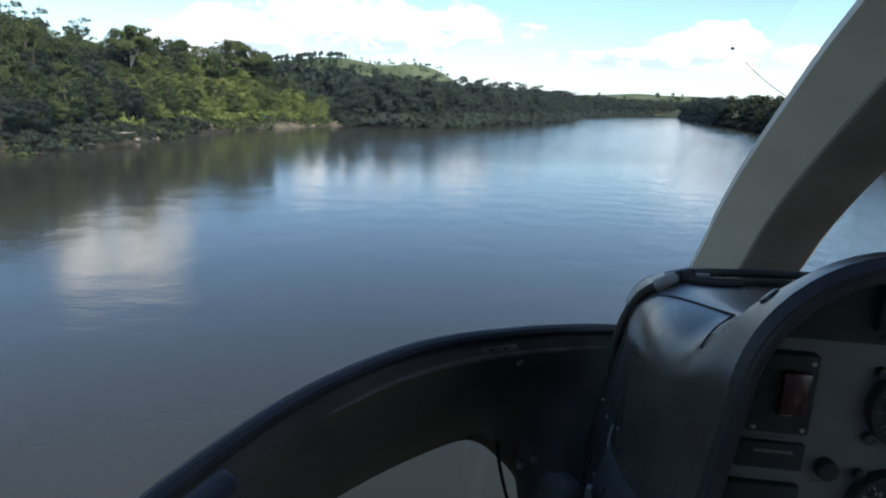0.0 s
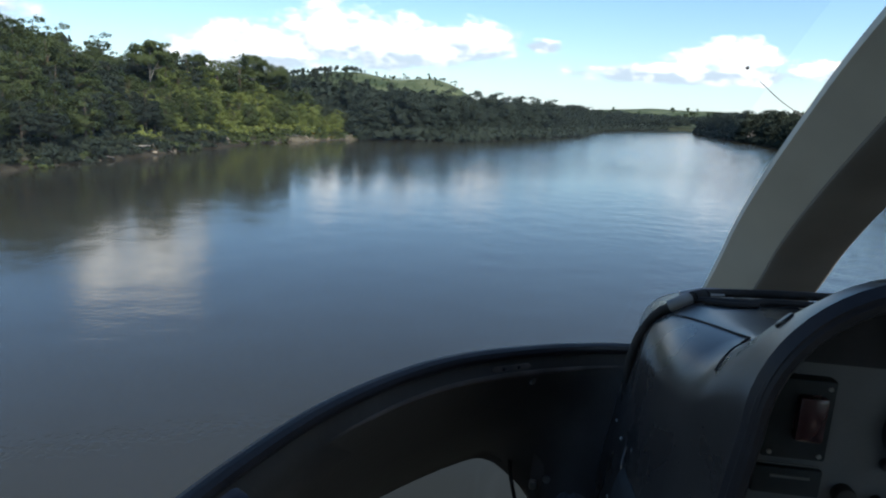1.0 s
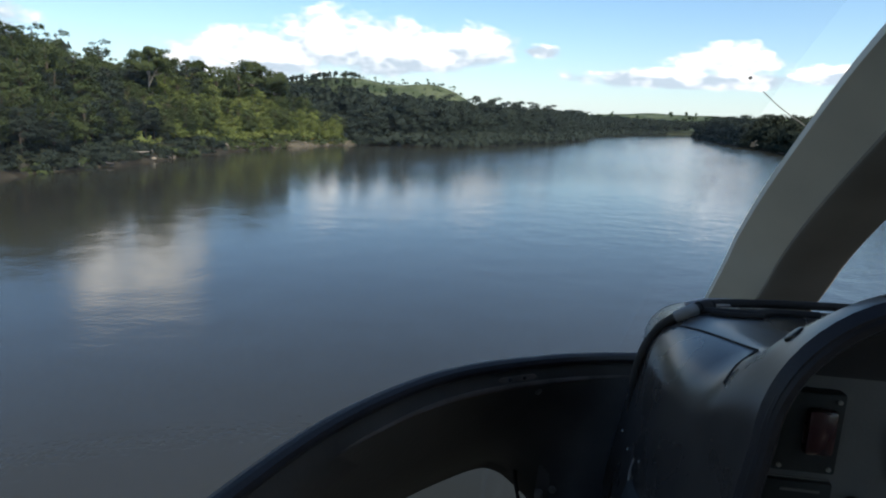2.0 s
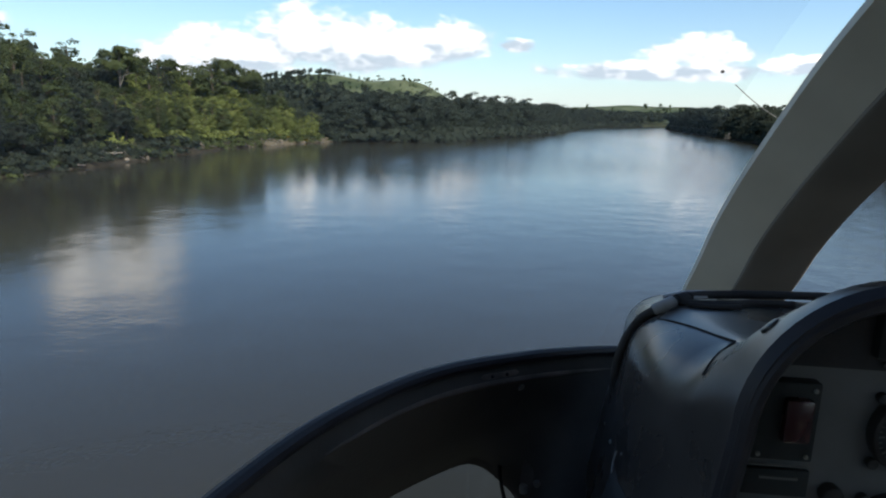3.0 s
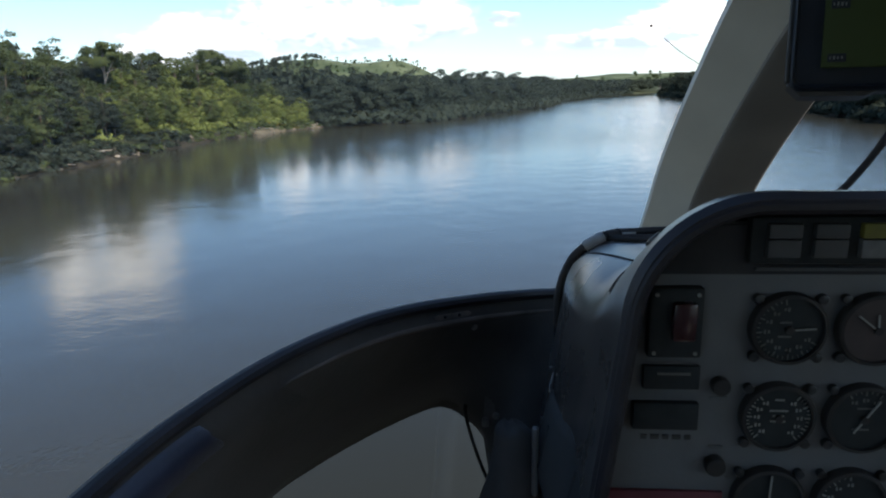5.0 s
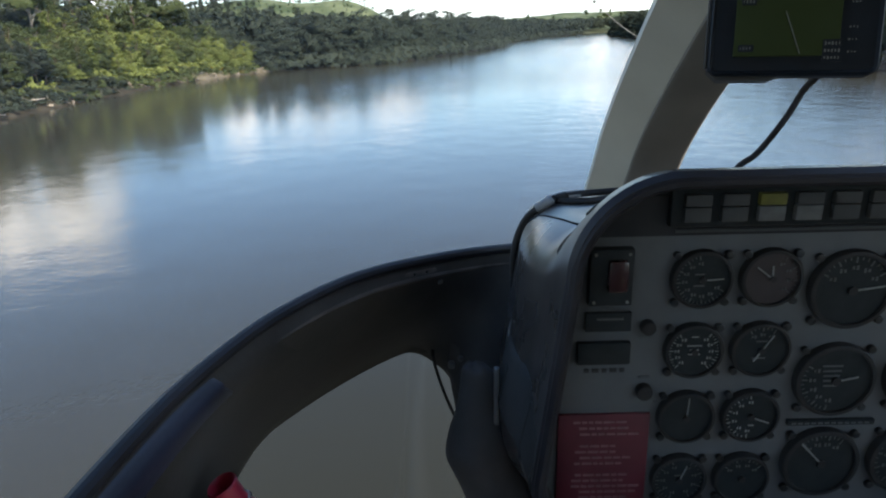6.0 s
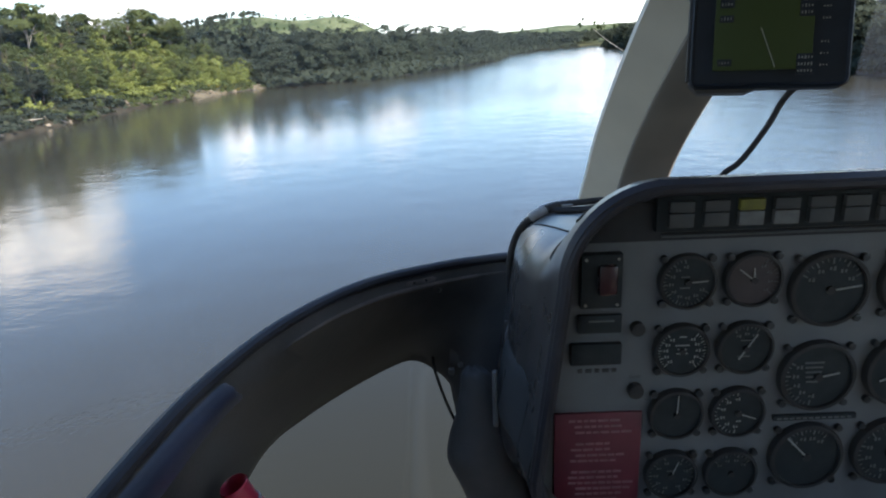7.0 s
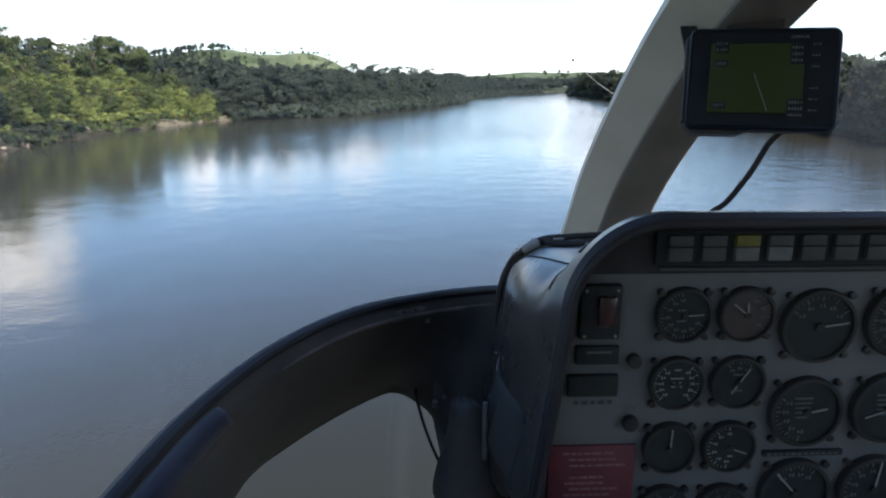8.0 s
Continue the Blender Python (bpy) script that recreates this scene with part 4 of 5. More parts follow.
def nose_frame():
    """The black frame between windscreen rim and chin window: a lip, a band that rolls inwards and down, and the window's edge."""
    n = 80
    top = spline([(-0.25, 1.10, -0.18)] + RIM[3:10] + [(-0.715, 0.12, -0.19)], n)
    low = spline(CHIN[::-1], n)
    rings = []
    for i, (a, b) in enumerate(zip(top, low)):
        inward = Vector((-0.25, 0.45, 0)) - Vector((a.x, a.y, 0))
        inward.normalize()
        lip = a + Vector((0, 0, -0.012)) + inward * 0.0085
        shelf = a + Vector((0, 0, -0.026)) + inward * 0.014
        mid = a.lerp(b, 0.52) + inward * 0.021
        near_b = b + Vector((0, 0, 0.014)) + inward * 0.010
        out = -inward
        rings.append([a + out * 0.004, a + Vector((0, 0, 0.004)) + inward * 0.006, lip, shelf, a.lerp(b, 0.3) + inward * 0.021, mid, a.lerp(b, 0.8) + inward * 0.017, near_b, b,
                      b + out * 0.006, a.lerp(b, 0.6) + out * 0.012, a.lerp(b, 0.2) + out * 0.016])
    return loft("nose_frame", rings, M_BLACK, sharp=50)


BAND_TOP = spline([(-0.25, 1.10, -0.18)] + RIM[3:10] + [(-0.715, 0.12, -0.19)], 80)
BAND_LOW = spline(CHIN[::-1], 80)


def on_band(i, u):
    """A place on the nose frame's inner face and the way out of it: i of 80 along the rim, u from the lip (-1) over the shelf (0) to the roll (1)."""
    k = min(79, int(i))
    a, b = BAND_TOP[k].lerp(BAND_TOP[k + 1], i - k), BAND_LOW[k].lerp(BAND_LOW[k + 1], i - k)
    inward = (Vector((-0.25, 0.45, 0)) - Vector((a.x, a.y, 0))).normalized()
    lip, shelf, roll = a + Vector((0, 0, -0.012)) + inward * 0.0085, a + Vector((0, 0, -0.026)) + inward * 0.014, a.lerp(b, 0.3) + inward * 0.021
    p = lip.lerp(shelf, u + 1) if u < 0 else shelf.lerp(roll, u)
    along = BAND_TOP[k + 1] - BAND_TOP[k]
    out = along.cross(roll - lip).normalized()
    return p, out if out.dot(inward) > 0 else -out


def strip_on_band(name, i0, i1, u0, u1, mat, proud=0.0012, blunt=1.0):
    """A thin strip that lies on the band, with rounded ends and feathered edges."""
    rings, n = [], max(16, int((i1 - i0) * 2))
    for j in range(n + 1):
        i = i0 + (i1 - i0) * j / n
        grow = math.sqrt(max(0.03, min(1.0, (i - i0) / blunt, (i1 - i) / blunt)))
        mid, half = (u0 + u1) / 2, (u1 - u0) / 2 * grow
        rows = [on_band(i, mid + half * f) for f in (-1, -0.9, -0.6, -0.2, 0.2, 0.6, 0.9, 1)]
        skin = [p + out * (proud * h) for (p, out), h in zip(rows, (-0.4, 0.7, 1.0, 1.0, 1.0, 1.0, 0.7, -0.4))]
        rings.append(skin + [rows[-1][0] - rows[-1][1] * 0.004, rows[0][0] - rows[0][1] * 0.004])
    return loft(name, rings, mat, sharp=50)


frame_ob = part("nose_frame", nose_frame(), heli, "glossy black painted nose frame")

mirror_frame = nose_frame()
mirror_frame.transform(Matrix.Translation((-0.15, 0, 0)) @ Matrix.Diagonal((-1, 1, 1, 1)))
mirror_frame.flip_normals()
part("nose_frame", mirror_frame, heli, "glossy black painted nose frame")
part("trim_film", strip_on_band("trim_film", 50.2, 75, -1.0, 0.55, M_VIOLET, 0.0016, 0.7), heli, "blue-violet strip along the nose frame")


def rim_seal():
    """Black rubber seal along the windscreen's lower edge."""
    top = spline([(-0.25, 1.10, -0.18)] + RIM[3:10] + [(-0.715, 0.12, -0.19)], 90)
    return tube("rim_seal", [p + Vector((0, 0, -0.003)) + (Vector((-0.25, 0.45, 0)) - Vector((p.x, p.y, 0))).normalized() * 0.005 for p in top[::3]], 0.0072, M_RIM, n=10, steps=120)


part("rim_seal", rim_seal(), heli, "black rubber windscreen seal")

# the black nose between frame, hood and chin window
def nose_core():
    cols = []
    a = spline(RIM[:3] + [(-0.24, 1.105, -0.18)], 18)
    for p in a:
        cols.append([p + Vector((0, 0.002, 0.002)), p + Vector((0, -0.014, -0.010)), p + Vector((0, -0.026, -0.034)), p + Vector((0, -0.040, -0.10)), p + Vector((0, -0.07, -0.25)), p + Vector((0, -0.20, -0.45))])
    return loft("nose_skin", cols, M_TRIM, closed=False, thick=0.012)


part("nose_skin", nose_core(), heli)


def side_column():
    """Black column beside the chin window, swelling into a boot lower down."""
    rings = []
    prof = [(-0.30, -0.430, -0.20, 1.015), (-0.36, -0.423, -0.20, 0.995), (-0.385, -0.416, -0.20, 0.955), (-0.41, -0.410, -0.20, 0.92), (-0.46, -0.402, -0.20, 0.88), (-0.60, -0.40, -0.2, 0.86)]
    for z, x0, x1, y in spline([Vector((p[0], p[1], p[3])) for p in prof], 24) and [(v[0], v[1], -0.20, v[2]) for v in spline([Vector((p[0], p[1], p[3])) for p in prof], 24)]:
        rings.append([Vector((x0 + 0.012, y + 0.02, z)), Vector((x0, y, z)), Vector((x0 + 0.010, y - 0.025, z)), Vector((x0 + 0.06, y - 0.035, z)), Vector((x1, y - 0.035, z)), Vector((x1, y + 0.02, z))])
    return loft("side_column", rings, M_TRIM, sharp=60)


part("side_column", side_column(), heli)


def boot():
    rings = []
    prof = [(0.006, -0.236, -0.392), (0.018, -0.244, -0.388), (0.024, -0.266, -0.384), (0.030, -0.305, -0.386), (0.038, -0.335, -0.386), (0.044, -0.36, -0.385), (0.044, -0.385, -0.379), (0.044, -0.436, -0.358), (0.046, -0.47, -0.342), (0.046, -0.60, -0.335), (0.046, -0.80, -0.335)]
    for v in spline(prof, 48):
        rings.append([Vector((v.z + v.x * math.cos(6.2832 * k / 28), 0.80 + 0.8 * v.x * math.sin(6.2832 * k / 28), v.y + 0.004 * math.sin(v.y * 90) * math.cos(6.2832 * k / 7))) for k in range(28)])
    return loft("control_boot", rings, M_TRIM)


part("control_boot", boot(), heli, "black rubber control boot")
part("bracket", block("bracket", -0.368, -0.361, 0.766, 0.776, -0.305, -0.226, M_WORN, 0.003), heli, "scuffed grey metal bracket")
part("tab", block("tab", -0.424, -0.414, 0.962, 0.972, -0.334, -0.322, M_WORN, 0.003), heli, "small bare metal tab")

# soft pale line under the seal: sheen of the rolled edge, painted in
part("dusty_strip", strip_on_band("dusty_strip", 6.0, 42.0, -0.32, 0.12, M_SHEENGREY, 0.0005, 18.0), heli, "grey-brown line of painted sheen under the seal")
# worn plate whose pale tone also holds a painted highlight
plate_ob = part("riveted_plate", strip_on_band("riveted_plate", 21.0, 25.2, -0.85, -0.42, M_SHEENGREY, 0.0010, 0.3), heli, "worn grey plate with two rivets")
rivet_me = disc("rivet", 0.0022, 0.002, M_RUBBER, n=10, bevel=0.0008)
for i in (22.4, 24.0):
    _p, _out = on_band(i, -0.62)
    part("rivet", rivet_me, plate_ob).matrix_basis = Matrix.Translation(_p + _out * 0.002) @ Vector((0, -1, 0)).rotation_difference(_out).to_matrix().to_4x4()
bolt_me = disc("bolt", 0.0045, 0.005, M_WORN, n=6, bevel=0.001)
_p, _out = on_band(20.6, 0.30)
part("bolt", bolt_me, heli).matrix_basis = Matrix.Translation(_p + _out * 0.002) @ Vector((0, -1, 0)).rotation_difference(_out).to_matrix().to_4x4()
part("bolt", bolt_me, heli).location = (-0.405, 0.940, -0.305)


POST = [(0, 1.40, -0.30), (0, 1.228, -0.118), (0, 1.165, -0.045), (0, 1.085, 0.028), (0, 0.978, 0.110), (0, 0.888, 0.172), (0, 0.76, 0.242), (0, 0.52, 0.35)]


def post():
    """Centre post: a box section that leans back to the roof."""
    line = spline(POST, 30)
    rings = []
    for i, p in enumerate(line):
        t = (line[min(i + 1, 30)] - line[max(i - 1, 0)]).normalized()
        up = Vector((1, 0, 0)).cross(t).normalized()     # away from the cabin, square to the post
        up = up if up.y > 0 else -up
        sec = [(-0.102, 0.004), (-0.096, 0.0), (-0.045, -0.002), (-0.022, 0.0), (-0.018, 0.006), (-0.010, 0.045), (-0.03, 0.060), (-0.146, 0.050), (-0.157, 0.042), (-0.156, 0.034)]
        rings.append([p + Vector((x, 0, 0)) + up * d for x, d in sec])
    return loft("centre_post", rings, M_POST, sharp=40)


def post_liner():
    """A taupe skin over the post's cabin side, with its shade painted in."""
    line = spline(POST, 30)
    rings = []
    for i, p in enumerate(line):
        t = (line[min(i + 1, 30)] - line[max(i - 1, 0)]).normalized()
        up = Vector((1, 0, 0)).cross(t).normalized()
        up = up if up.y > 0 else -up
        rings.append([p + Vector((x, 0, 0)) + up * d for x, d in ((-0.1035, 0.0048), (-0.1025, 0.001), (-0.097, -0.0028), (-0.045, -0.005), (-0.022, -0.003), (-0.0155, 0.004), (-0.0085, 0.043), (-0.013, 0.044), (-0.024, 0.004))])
    return loft("post_liner", rings, M_POST_SHADE, sharp=40)


post_ob = part("centre_post", post(), heli, "sage grey painted windscreen post")
part("post_liner", post_liner(), post_ob, "darker taupe skin for the post's shaded side")


def windscreen(sign):
    low = spline(RIM[3:11], 40) if sign < 0 else spline([(-0.15 - p[0], p[1], p[2]) for p in RIM[3:11]], 40)
    cx = -0.075
    rings = []
    for i, a in enumerate(low):
        f = i / 40
        top = Vector((cx + sign * (0.07 + 0.55 * f), 0.52 - 0.50 * f * f, 0.46 - 0.03 * f))
        row = []
        for j in range(9):
            s = j / 8
            p = a.lerp(top, s)
            bulge = math.sin(math.pi * s) * 0.09
            p += Vector((sign * 0.35 * f, 0.8 * (1 - 0.5 * f), 0.35)) * bulge
            row.append(p)
        rings.append(row)
    return loft("windscreen_pane", rings, M_GLASS, closed=False)


for sg in (-1, 1):
    pane = part("windscreen_pane", windscreen(sg), heli, "clear acrylic windscreen pane")
    pane.visible_shadow = False


def chin_pane():
    """Bulged pane under the nose frame."""
    rows = []
    for p in spline(CHIN + [(-0.20, 1.05, -0.55), (-0.10, 1.05, -0.56)], 44):
        end = Vector((p.x * 1.1 + 0.05, 0.35, -1.0))
        rows.append([p.lerp(end, j / 8) + Vector((-0.02, 0.10, -0.06)) * math.sin(math.pi * j / 8) for j in range(9)])
    return loft("chin_pane", rows, M_CHIN, closed=False)


pane = part("chin_pane", chin_pane(), heli, "smoke-tinted chin window pane")
pane.visible_shadow = False

# unseen shell round and behind the seats; shades the panel, pale to bounce light
def shell():
    # roof reaches just far enough forward to keep sun off the cockpit
    part("roof", loft("roof", [[Vector((-0.075 + (x + 0.075) * wd, y, z - dz)) for x, z in ((-0.76, 0.34), (-0.70, 0.40), (-0.60, 0.45), (-0.3, 0.49), (-0.075, 0.50), (0.15, 0.49), (0.45, 0.45), (0.55, 0.40), (0.61, 0.34))] for y, dz, wd in ((0.60, 0.005, 0.94), (0.40, 0.0, 0.96), (0.1, 0.0, 1.0), (-0.5, 0.01, 1.0), (-0.85, 0.04, 1.0), (-1.03, 0.09, 0.98), (-1.13, 0.17, 0.96))], M_SKIN, closed=False, thick=0.03), heli, "unseen pale lined cabin roof")
    part("rear_bulkhead", block("rear_bulkhead", -0.80, 0.65, -1.14, -1.10, -1.05, 0.30, M_SKIN, 0.01), heli)
    part("cabin_floor", block("cabin_floor", -0.80, 0.65, -1.10, 0.72, -1.09, -1.05, M_SEAT, 0.005), heli)
    for sg, x in ((-1, -0.80), (1, 0.65)):
        door = part("door", block("door", x - 0.015, x + 0.015, -0.95, 0.46, -1.05, -0.262, M_SKIN, 0.006), heli, "unseen pale lined cabin door")
        part("window_frame", block("window_frame", x - 0.02, x + 0.02, -1.10, -0.95, -1.05, 0.42, M_SKIN, 0.006), door)
        part("door_post", tube("door_post", [(x, 0.40, -0.27), (x - sg * 0.03, 0.20, 0.05), (x - sg * 0.07, 0.02, 0.335)], 0.022, M_SKIN), door)
    for x in (-0.42, 0.30):
        seat = part("seat", block("seat", x - 0.23, x + 0.23, -0.75, -0.28, -1.049, -0.62, M_SEAT, 0.03, 3), heli, "unseen grey upholstered seat")
        part("backrest", block("backrest", x - 0.23, x + 0.23, -0.88, -0.76, -0.62, 0.10, M_SEAT, 0.03, 3), seat)


shell()

# ---------------------------------------------------------------- instrument panel
panel = aboard("instrument_panel", "black hooded instrument panel with grey face full of dials", "instrument panel")
PX1 = 0.40


# the hood's skin from rim to front: y, left, top, bottom, corner
HOOD = [(0.630, -0.313, 0.040, -0.368, 0.098), (0.660, -0.315, 0.018, -0.370, 0.090), (0.690, -0.318, -0.010, -0.372, 0.082), (0.718, -0.322, -0.031, -0.374, 0.074),
        (0.735, -0.328, -0.037, -0.375, 0.068), (0.78, -0.333, -0.043, -0.375, 0.064), (0.84, -0.332, -0.049, -0.372, 0.060), (0.90, -0.325, -0.056, -0.365, 0.055), (0.955, -0.318, -0.064, -0.35, 0.05), (0.985, -0.312, -0.074, -0.34, 0.045)]


def hood_z(x, y, proud=0.0):
    """The height of the hood's top skin."""
    ys = [h[0] for h in HOOD]
    x0, z1, r = (float(np.interp(y, ys, [h[i] for h in HOOD])) for i in (1, 2, 4))
    over = max(0.0, x0 + r - x)
    return Vector((x, y, z1 - r + math.sqrt(max(0.0, r * r - over * over)) + proud))


def flare(v):
    """The hood's side leans outwards towards its foot."""
    k = min(1.0, max(0.0, (-0.20 - v.x) / 0.08))
    return Vector((v.x - 0.21 * min(0.13, max(0.0, -0.14 - v.z)) * k, v.y, v.z))


def hood_side(y, z, proud=0.0):
    """A place on the hood's left side."""
    x0 = float(np.interp(y, [h[0] for h in HOOD], [h[1] for h in HOOD]))
    return flare(Vector((x0, y, z))) - Vector((proud, 0, 0))


def hood_rim(first, last, mat):
    """The rolled front edge, from one point of its outline to another."""
    sections = [(0.612, -0.315, 0.042, -0.368, 0.098), (0.604, -0.311, 0.038, -0.364, 0.094), (0.604, -0.303, 0.030, -0.358, 0.086), (0.612, -0.300, 0.026, -0.354, 0.082), (0.655, -0.300, 0.024, -0.352, 0.080)]
    rings = [[flare(v) for v in round_rect(x0, PX1, z0, z1, r, y, 14)[first:last]] for y, x0, z1, z0, r in reversed(sections)]
    return loft("hood_rim", rings, mat, closed=False, sharp=50)


def hood():
    return loft("hood", [[flare(v) for v in round_rect(x0, PX1 + 0.004, z0, z1, r, y, 14)] for y, x0, z1, z0, r in [(0.6122, -0.3148, 0.0418, -0.368, 0.098)] + HOOD], M_HOOD, caps=False, sharp=50)


hood_ob = part("hood", hood(), panel, "charcoal hood with soft blue sheen")
part("hood_rim", hood_rim(0, 35, M_RIM), hood_ob, "dark rolled front rim")
part("lower_edge", hood_rim(34, 60, M_SIDE), hood_ob, "worn grey lower edge")
lip = [[flare(v) for v in round_rect(-0.309 - o, PX1 + o, -0.362 - o, 0.035 + o, 0.094 + o, y, 14)[:35]] for y, o in ((0.608, -0.008), (0.602, -0.004), (0.602, 0.0), (0.606, 0.004), (0.618, 0.005), (0.626, 0.002))]
part("rubber_lip", loft("rubber_lip", lip, M_RIM, closed=False), hood_ob, "black rubber edge trim")
face_ob = part("panel_face", loft("panel_face", [[flare(v) for v in round_rect(-0.3045, PX1, -0.356, 0.0110, 0.085, y, 14)] for y in (0.662, 0.6655)], M_FACE), panel, "matt grey painted face")
part("front_closing", loft("front_closing", [round_rect(-0.311, PX1, -0.338, -0.074, 0.045, y) for y in (0.980, 0.990)], M_BLACK), panel)
# worn grey skirt on the side's lower half
skirt = []
for y in np.linspace(0.618, 0.800, 14):
    skirt.append([hood_side(y, z, proud) for z, proud in ((-0.196, -0.002), (-0.199, 0.0018), (-0.21, 0.0030), (-0.24, 0.0034), (-0.27, 0.0034), (-0.284, 0.0022), (-0.286, -0.006), (-0.20, -0.006))])
part("side_skirt", loft("side_skirt", skirt, M_SIDE, sharp=50), hood_ob, "worn grey painted skirt")
# seam lines and screw on the hood
part("seam", tube("seam", [hood_z(-0.308 + 0.030 * i / 5, 0.855 - 0.130 * i / 5, 0.0002) for i in range(6)], 0.0011, M_RUBBER, n=6, steps=24), hood_ob)
part("seam", tube("seam", [hood_z(x, y, 0.0002) for x, y in ((-0.309, 0.694), (-0.304, 0.699), (-0.297, 0.706), (-0.289, 0.714), (-0.278, 0.725))], 0.0011, M_RUBBER, n=6, steps=30), hood_ob)
sc = part("hood_screw", disc("hood_screw", 0.007, 0.004, M_SCREW, n=16, bevel=0.0015), hood_ob, "dark steel screw")
q = hood_z(-0.288, 0.641)
out = (hood_z(-0.283, 0.641) - q).cross(hood_z(-0.288, 0.646) - q).normalized()
sc.matrix_basis = Matrix.Translation(q + out * 0.002) @ Vector((0, -1, 0)).rotation_difference(out).to_matrix().to_4x4()


def gauge(r, arcs, needle, bright=False, bars=(), dial=None, second=None, reach=0.74):
    """One round instrument, centre at the origin, face to -y. arcs: first angle, last angle, divisions."""
    g = new("gauge", disc("gauge", r * 1.02, 0.010, M_BEZEL, n=44, bevel=0.0025, inner=r * 0.90))
    part("dial", disc("dial", r * 0.915, 0.004, dial or M_DIAL, n=40), g).location = (0, 0.0035, 0)
    marks = []
    for a0, a1, n in arcs:
        for i in range(n + 1):
            a = radians(a0 + (a1 - a0) * i / n)
            long = i % 3 == 0
            L = r * (0.15 if long else 0.08)
            rad = r * 0.86 - L / 2
            marks.append((Matrix.Translation((rad * math.cos(a), 0.0030, rad * math.sin(a))) @ Matrix.Rotation(-a, 4, "Y"), L, 0.0006, r * (0.040 if long else 0.022)))
            if long:
                q = r * 0.58
                for dx in (-0.05, 0.05):
                    marks.append((Matrix.Translation((q * math.cos(a) + dx * r, 0.0030, q * math.sin(a))), r * 0.055, 0.0006, r * (0.11 if (i // 3 + (dx > 0)) % 2 else 0.08)))
    for x, z, wd in bars:
        marks.append((Matrix.Translation((x * r, 0.0030, z * r)), wd * r, 0.0006, r * 0.05))
    if marks:
        tagged(part("scale_marking", blocks("scale_marking", marks, M_WHITE if bright else M_DIM), g, "faint white scale marks"), kind="stuff")
    for name, a, lng in (("needle", needle, reach), ("short_needle", second, 0.5)):
        if a is not None:
            a, L = radians(a), r * lng
            part(name, blocks(name, [(Matrix.Translation((0.42 * L * math.cos(a), 0.0012, 0.42 * L * math.sin(a))) @ Matrix.Rotation(-a, 4, "Y"), L, 0.0008, r * 0.050)], M_WHITE), g, "white pointer")
    part("hub", disc("hub", r * 0.11, 0.003, M_BEZEL, n=16), g).location = (0, 0.0, 0)
    for sx in (-1, 1):
        for sz in (-1, 1):
            part("screw", SCREW_ME, g).location = (sx * r * 0.83, 0.004, sz * r * 0.83)
    return g


SCREW_ME = disc("screw", 0.0042, 0.005, M_SCREW, n=12, bevel=0.001)
LADDER = [(-0.12, 0.42 - 0.14 * i, 0.5 - 0.04 * i) for i in range(5)]
SMALL = [dict(arcs=[(100, 330, 24)], needle=4, bars=[(-0.1, 0.2, 0.3), (-0.1, -0.2, 0.35)]), dict(arcs=[(-40, 60, 9)], needle=142, dial=M_DIALRED, second=95),
         dict(arcs=[(130, 225, 12), (-50, 50, 12)], needle=None, bright=True, bars=[(0, 0.22, 0.5), (0, 0.06, 0.3), (0, -0.1, 0.4), (0, 0.55, 0.25)]), dict(arcs=[(60, 120, 6)], needle=58, second=238, bars=[(0.0, 0.33, 0.4), (-0.05, -0.3, 0.45)]),
         dict(arcs=[], needle=88, reach=0.9), dict(arcs=[(95, 265, 15)], needle=-20, second=None, bright=True, bars=[(0.05, -0.35, 0.2)]),
         dict(arcs=[(110, 250, 12), (-60, 60, 9)], needle=70, bars=[(0, 0.2, 0.35)]), dict(arcs=[(40, 140, 9)], needle=None)]
LARGE = [dict(arcs=[(30, 150, 12)], needle=8, reach=0.85), dict(arcs=[(150, 260, 12)], needle=12, bars=LADDER, reach=0.6), dict(arcs=[(55, 130, 9)], needle=133, reach=1.0),
         dict(arcs=[(-230, 50, 36)], needle=60), dict(arcs=[(-60, 60, 12)], needle=200, bars=LADDER), dict(arcs=[(100, 260, 15)], needle=84, reach=0.95),
         dict(arcs=[(-215, 35, 24)], needle=-40), dict(arcs=[(-230, 50, 36)], needle=120), dict(arcs=[(100, 260, 15)], needle=20)]
for i, spec in enumerate(SMALL):
    g = gauge(0.0290, **spec)
    row = i // 2
    g.parent, g.location = panel, ((-0.1765, -0.1105)[i % 2] - 0.001 * row, 0.652, -0.074 - 0.076 * row)
for i, spec in enumerate(LARGE):
    x, zs = ((-0.0325, (-0.088, -0.186, -0.284)), (0.058, (-0.084, -0.184, -0.282)), (0.149, (-0.084, -0.184, -0.282)))[i // 3]
    g = gauge(0.0395, **spec)
    g.parent, g.location = panel, (x, 0.652, zs[i % 3])

# black header across the face's top, carrying the captions; holds the hood's shade too


def header_outline(y):
    """Straight along the bottom, rounded like the hood at the corner."""
    arc = [Vector((-0.2200 + 0.0825 * math.cos(radians(q)), y, -0.0730 + 0.0825 * math.sin(radians(q)))) for q in np.linspace(90, 148.5, 12)]
    return [Vector((PX1 - 0.001, y, -0.030)), Vector((PX1 - 0.001, y, 0.0095))] + arc


part("panel_header", loft("panel_header", [header_outline(y) for y in (0.6585, 0.6640)], M_HEADER, sharp=50), panel, "black header above the dials, with the hood's shade in it")
# warning captions along the top
cap_box = part("caption_housing", block("caption_housing", -0.214, PX1 - 0.04, 0.650, 0.664, -0.020, 0.017, M_DIAL, 0.003), panel)
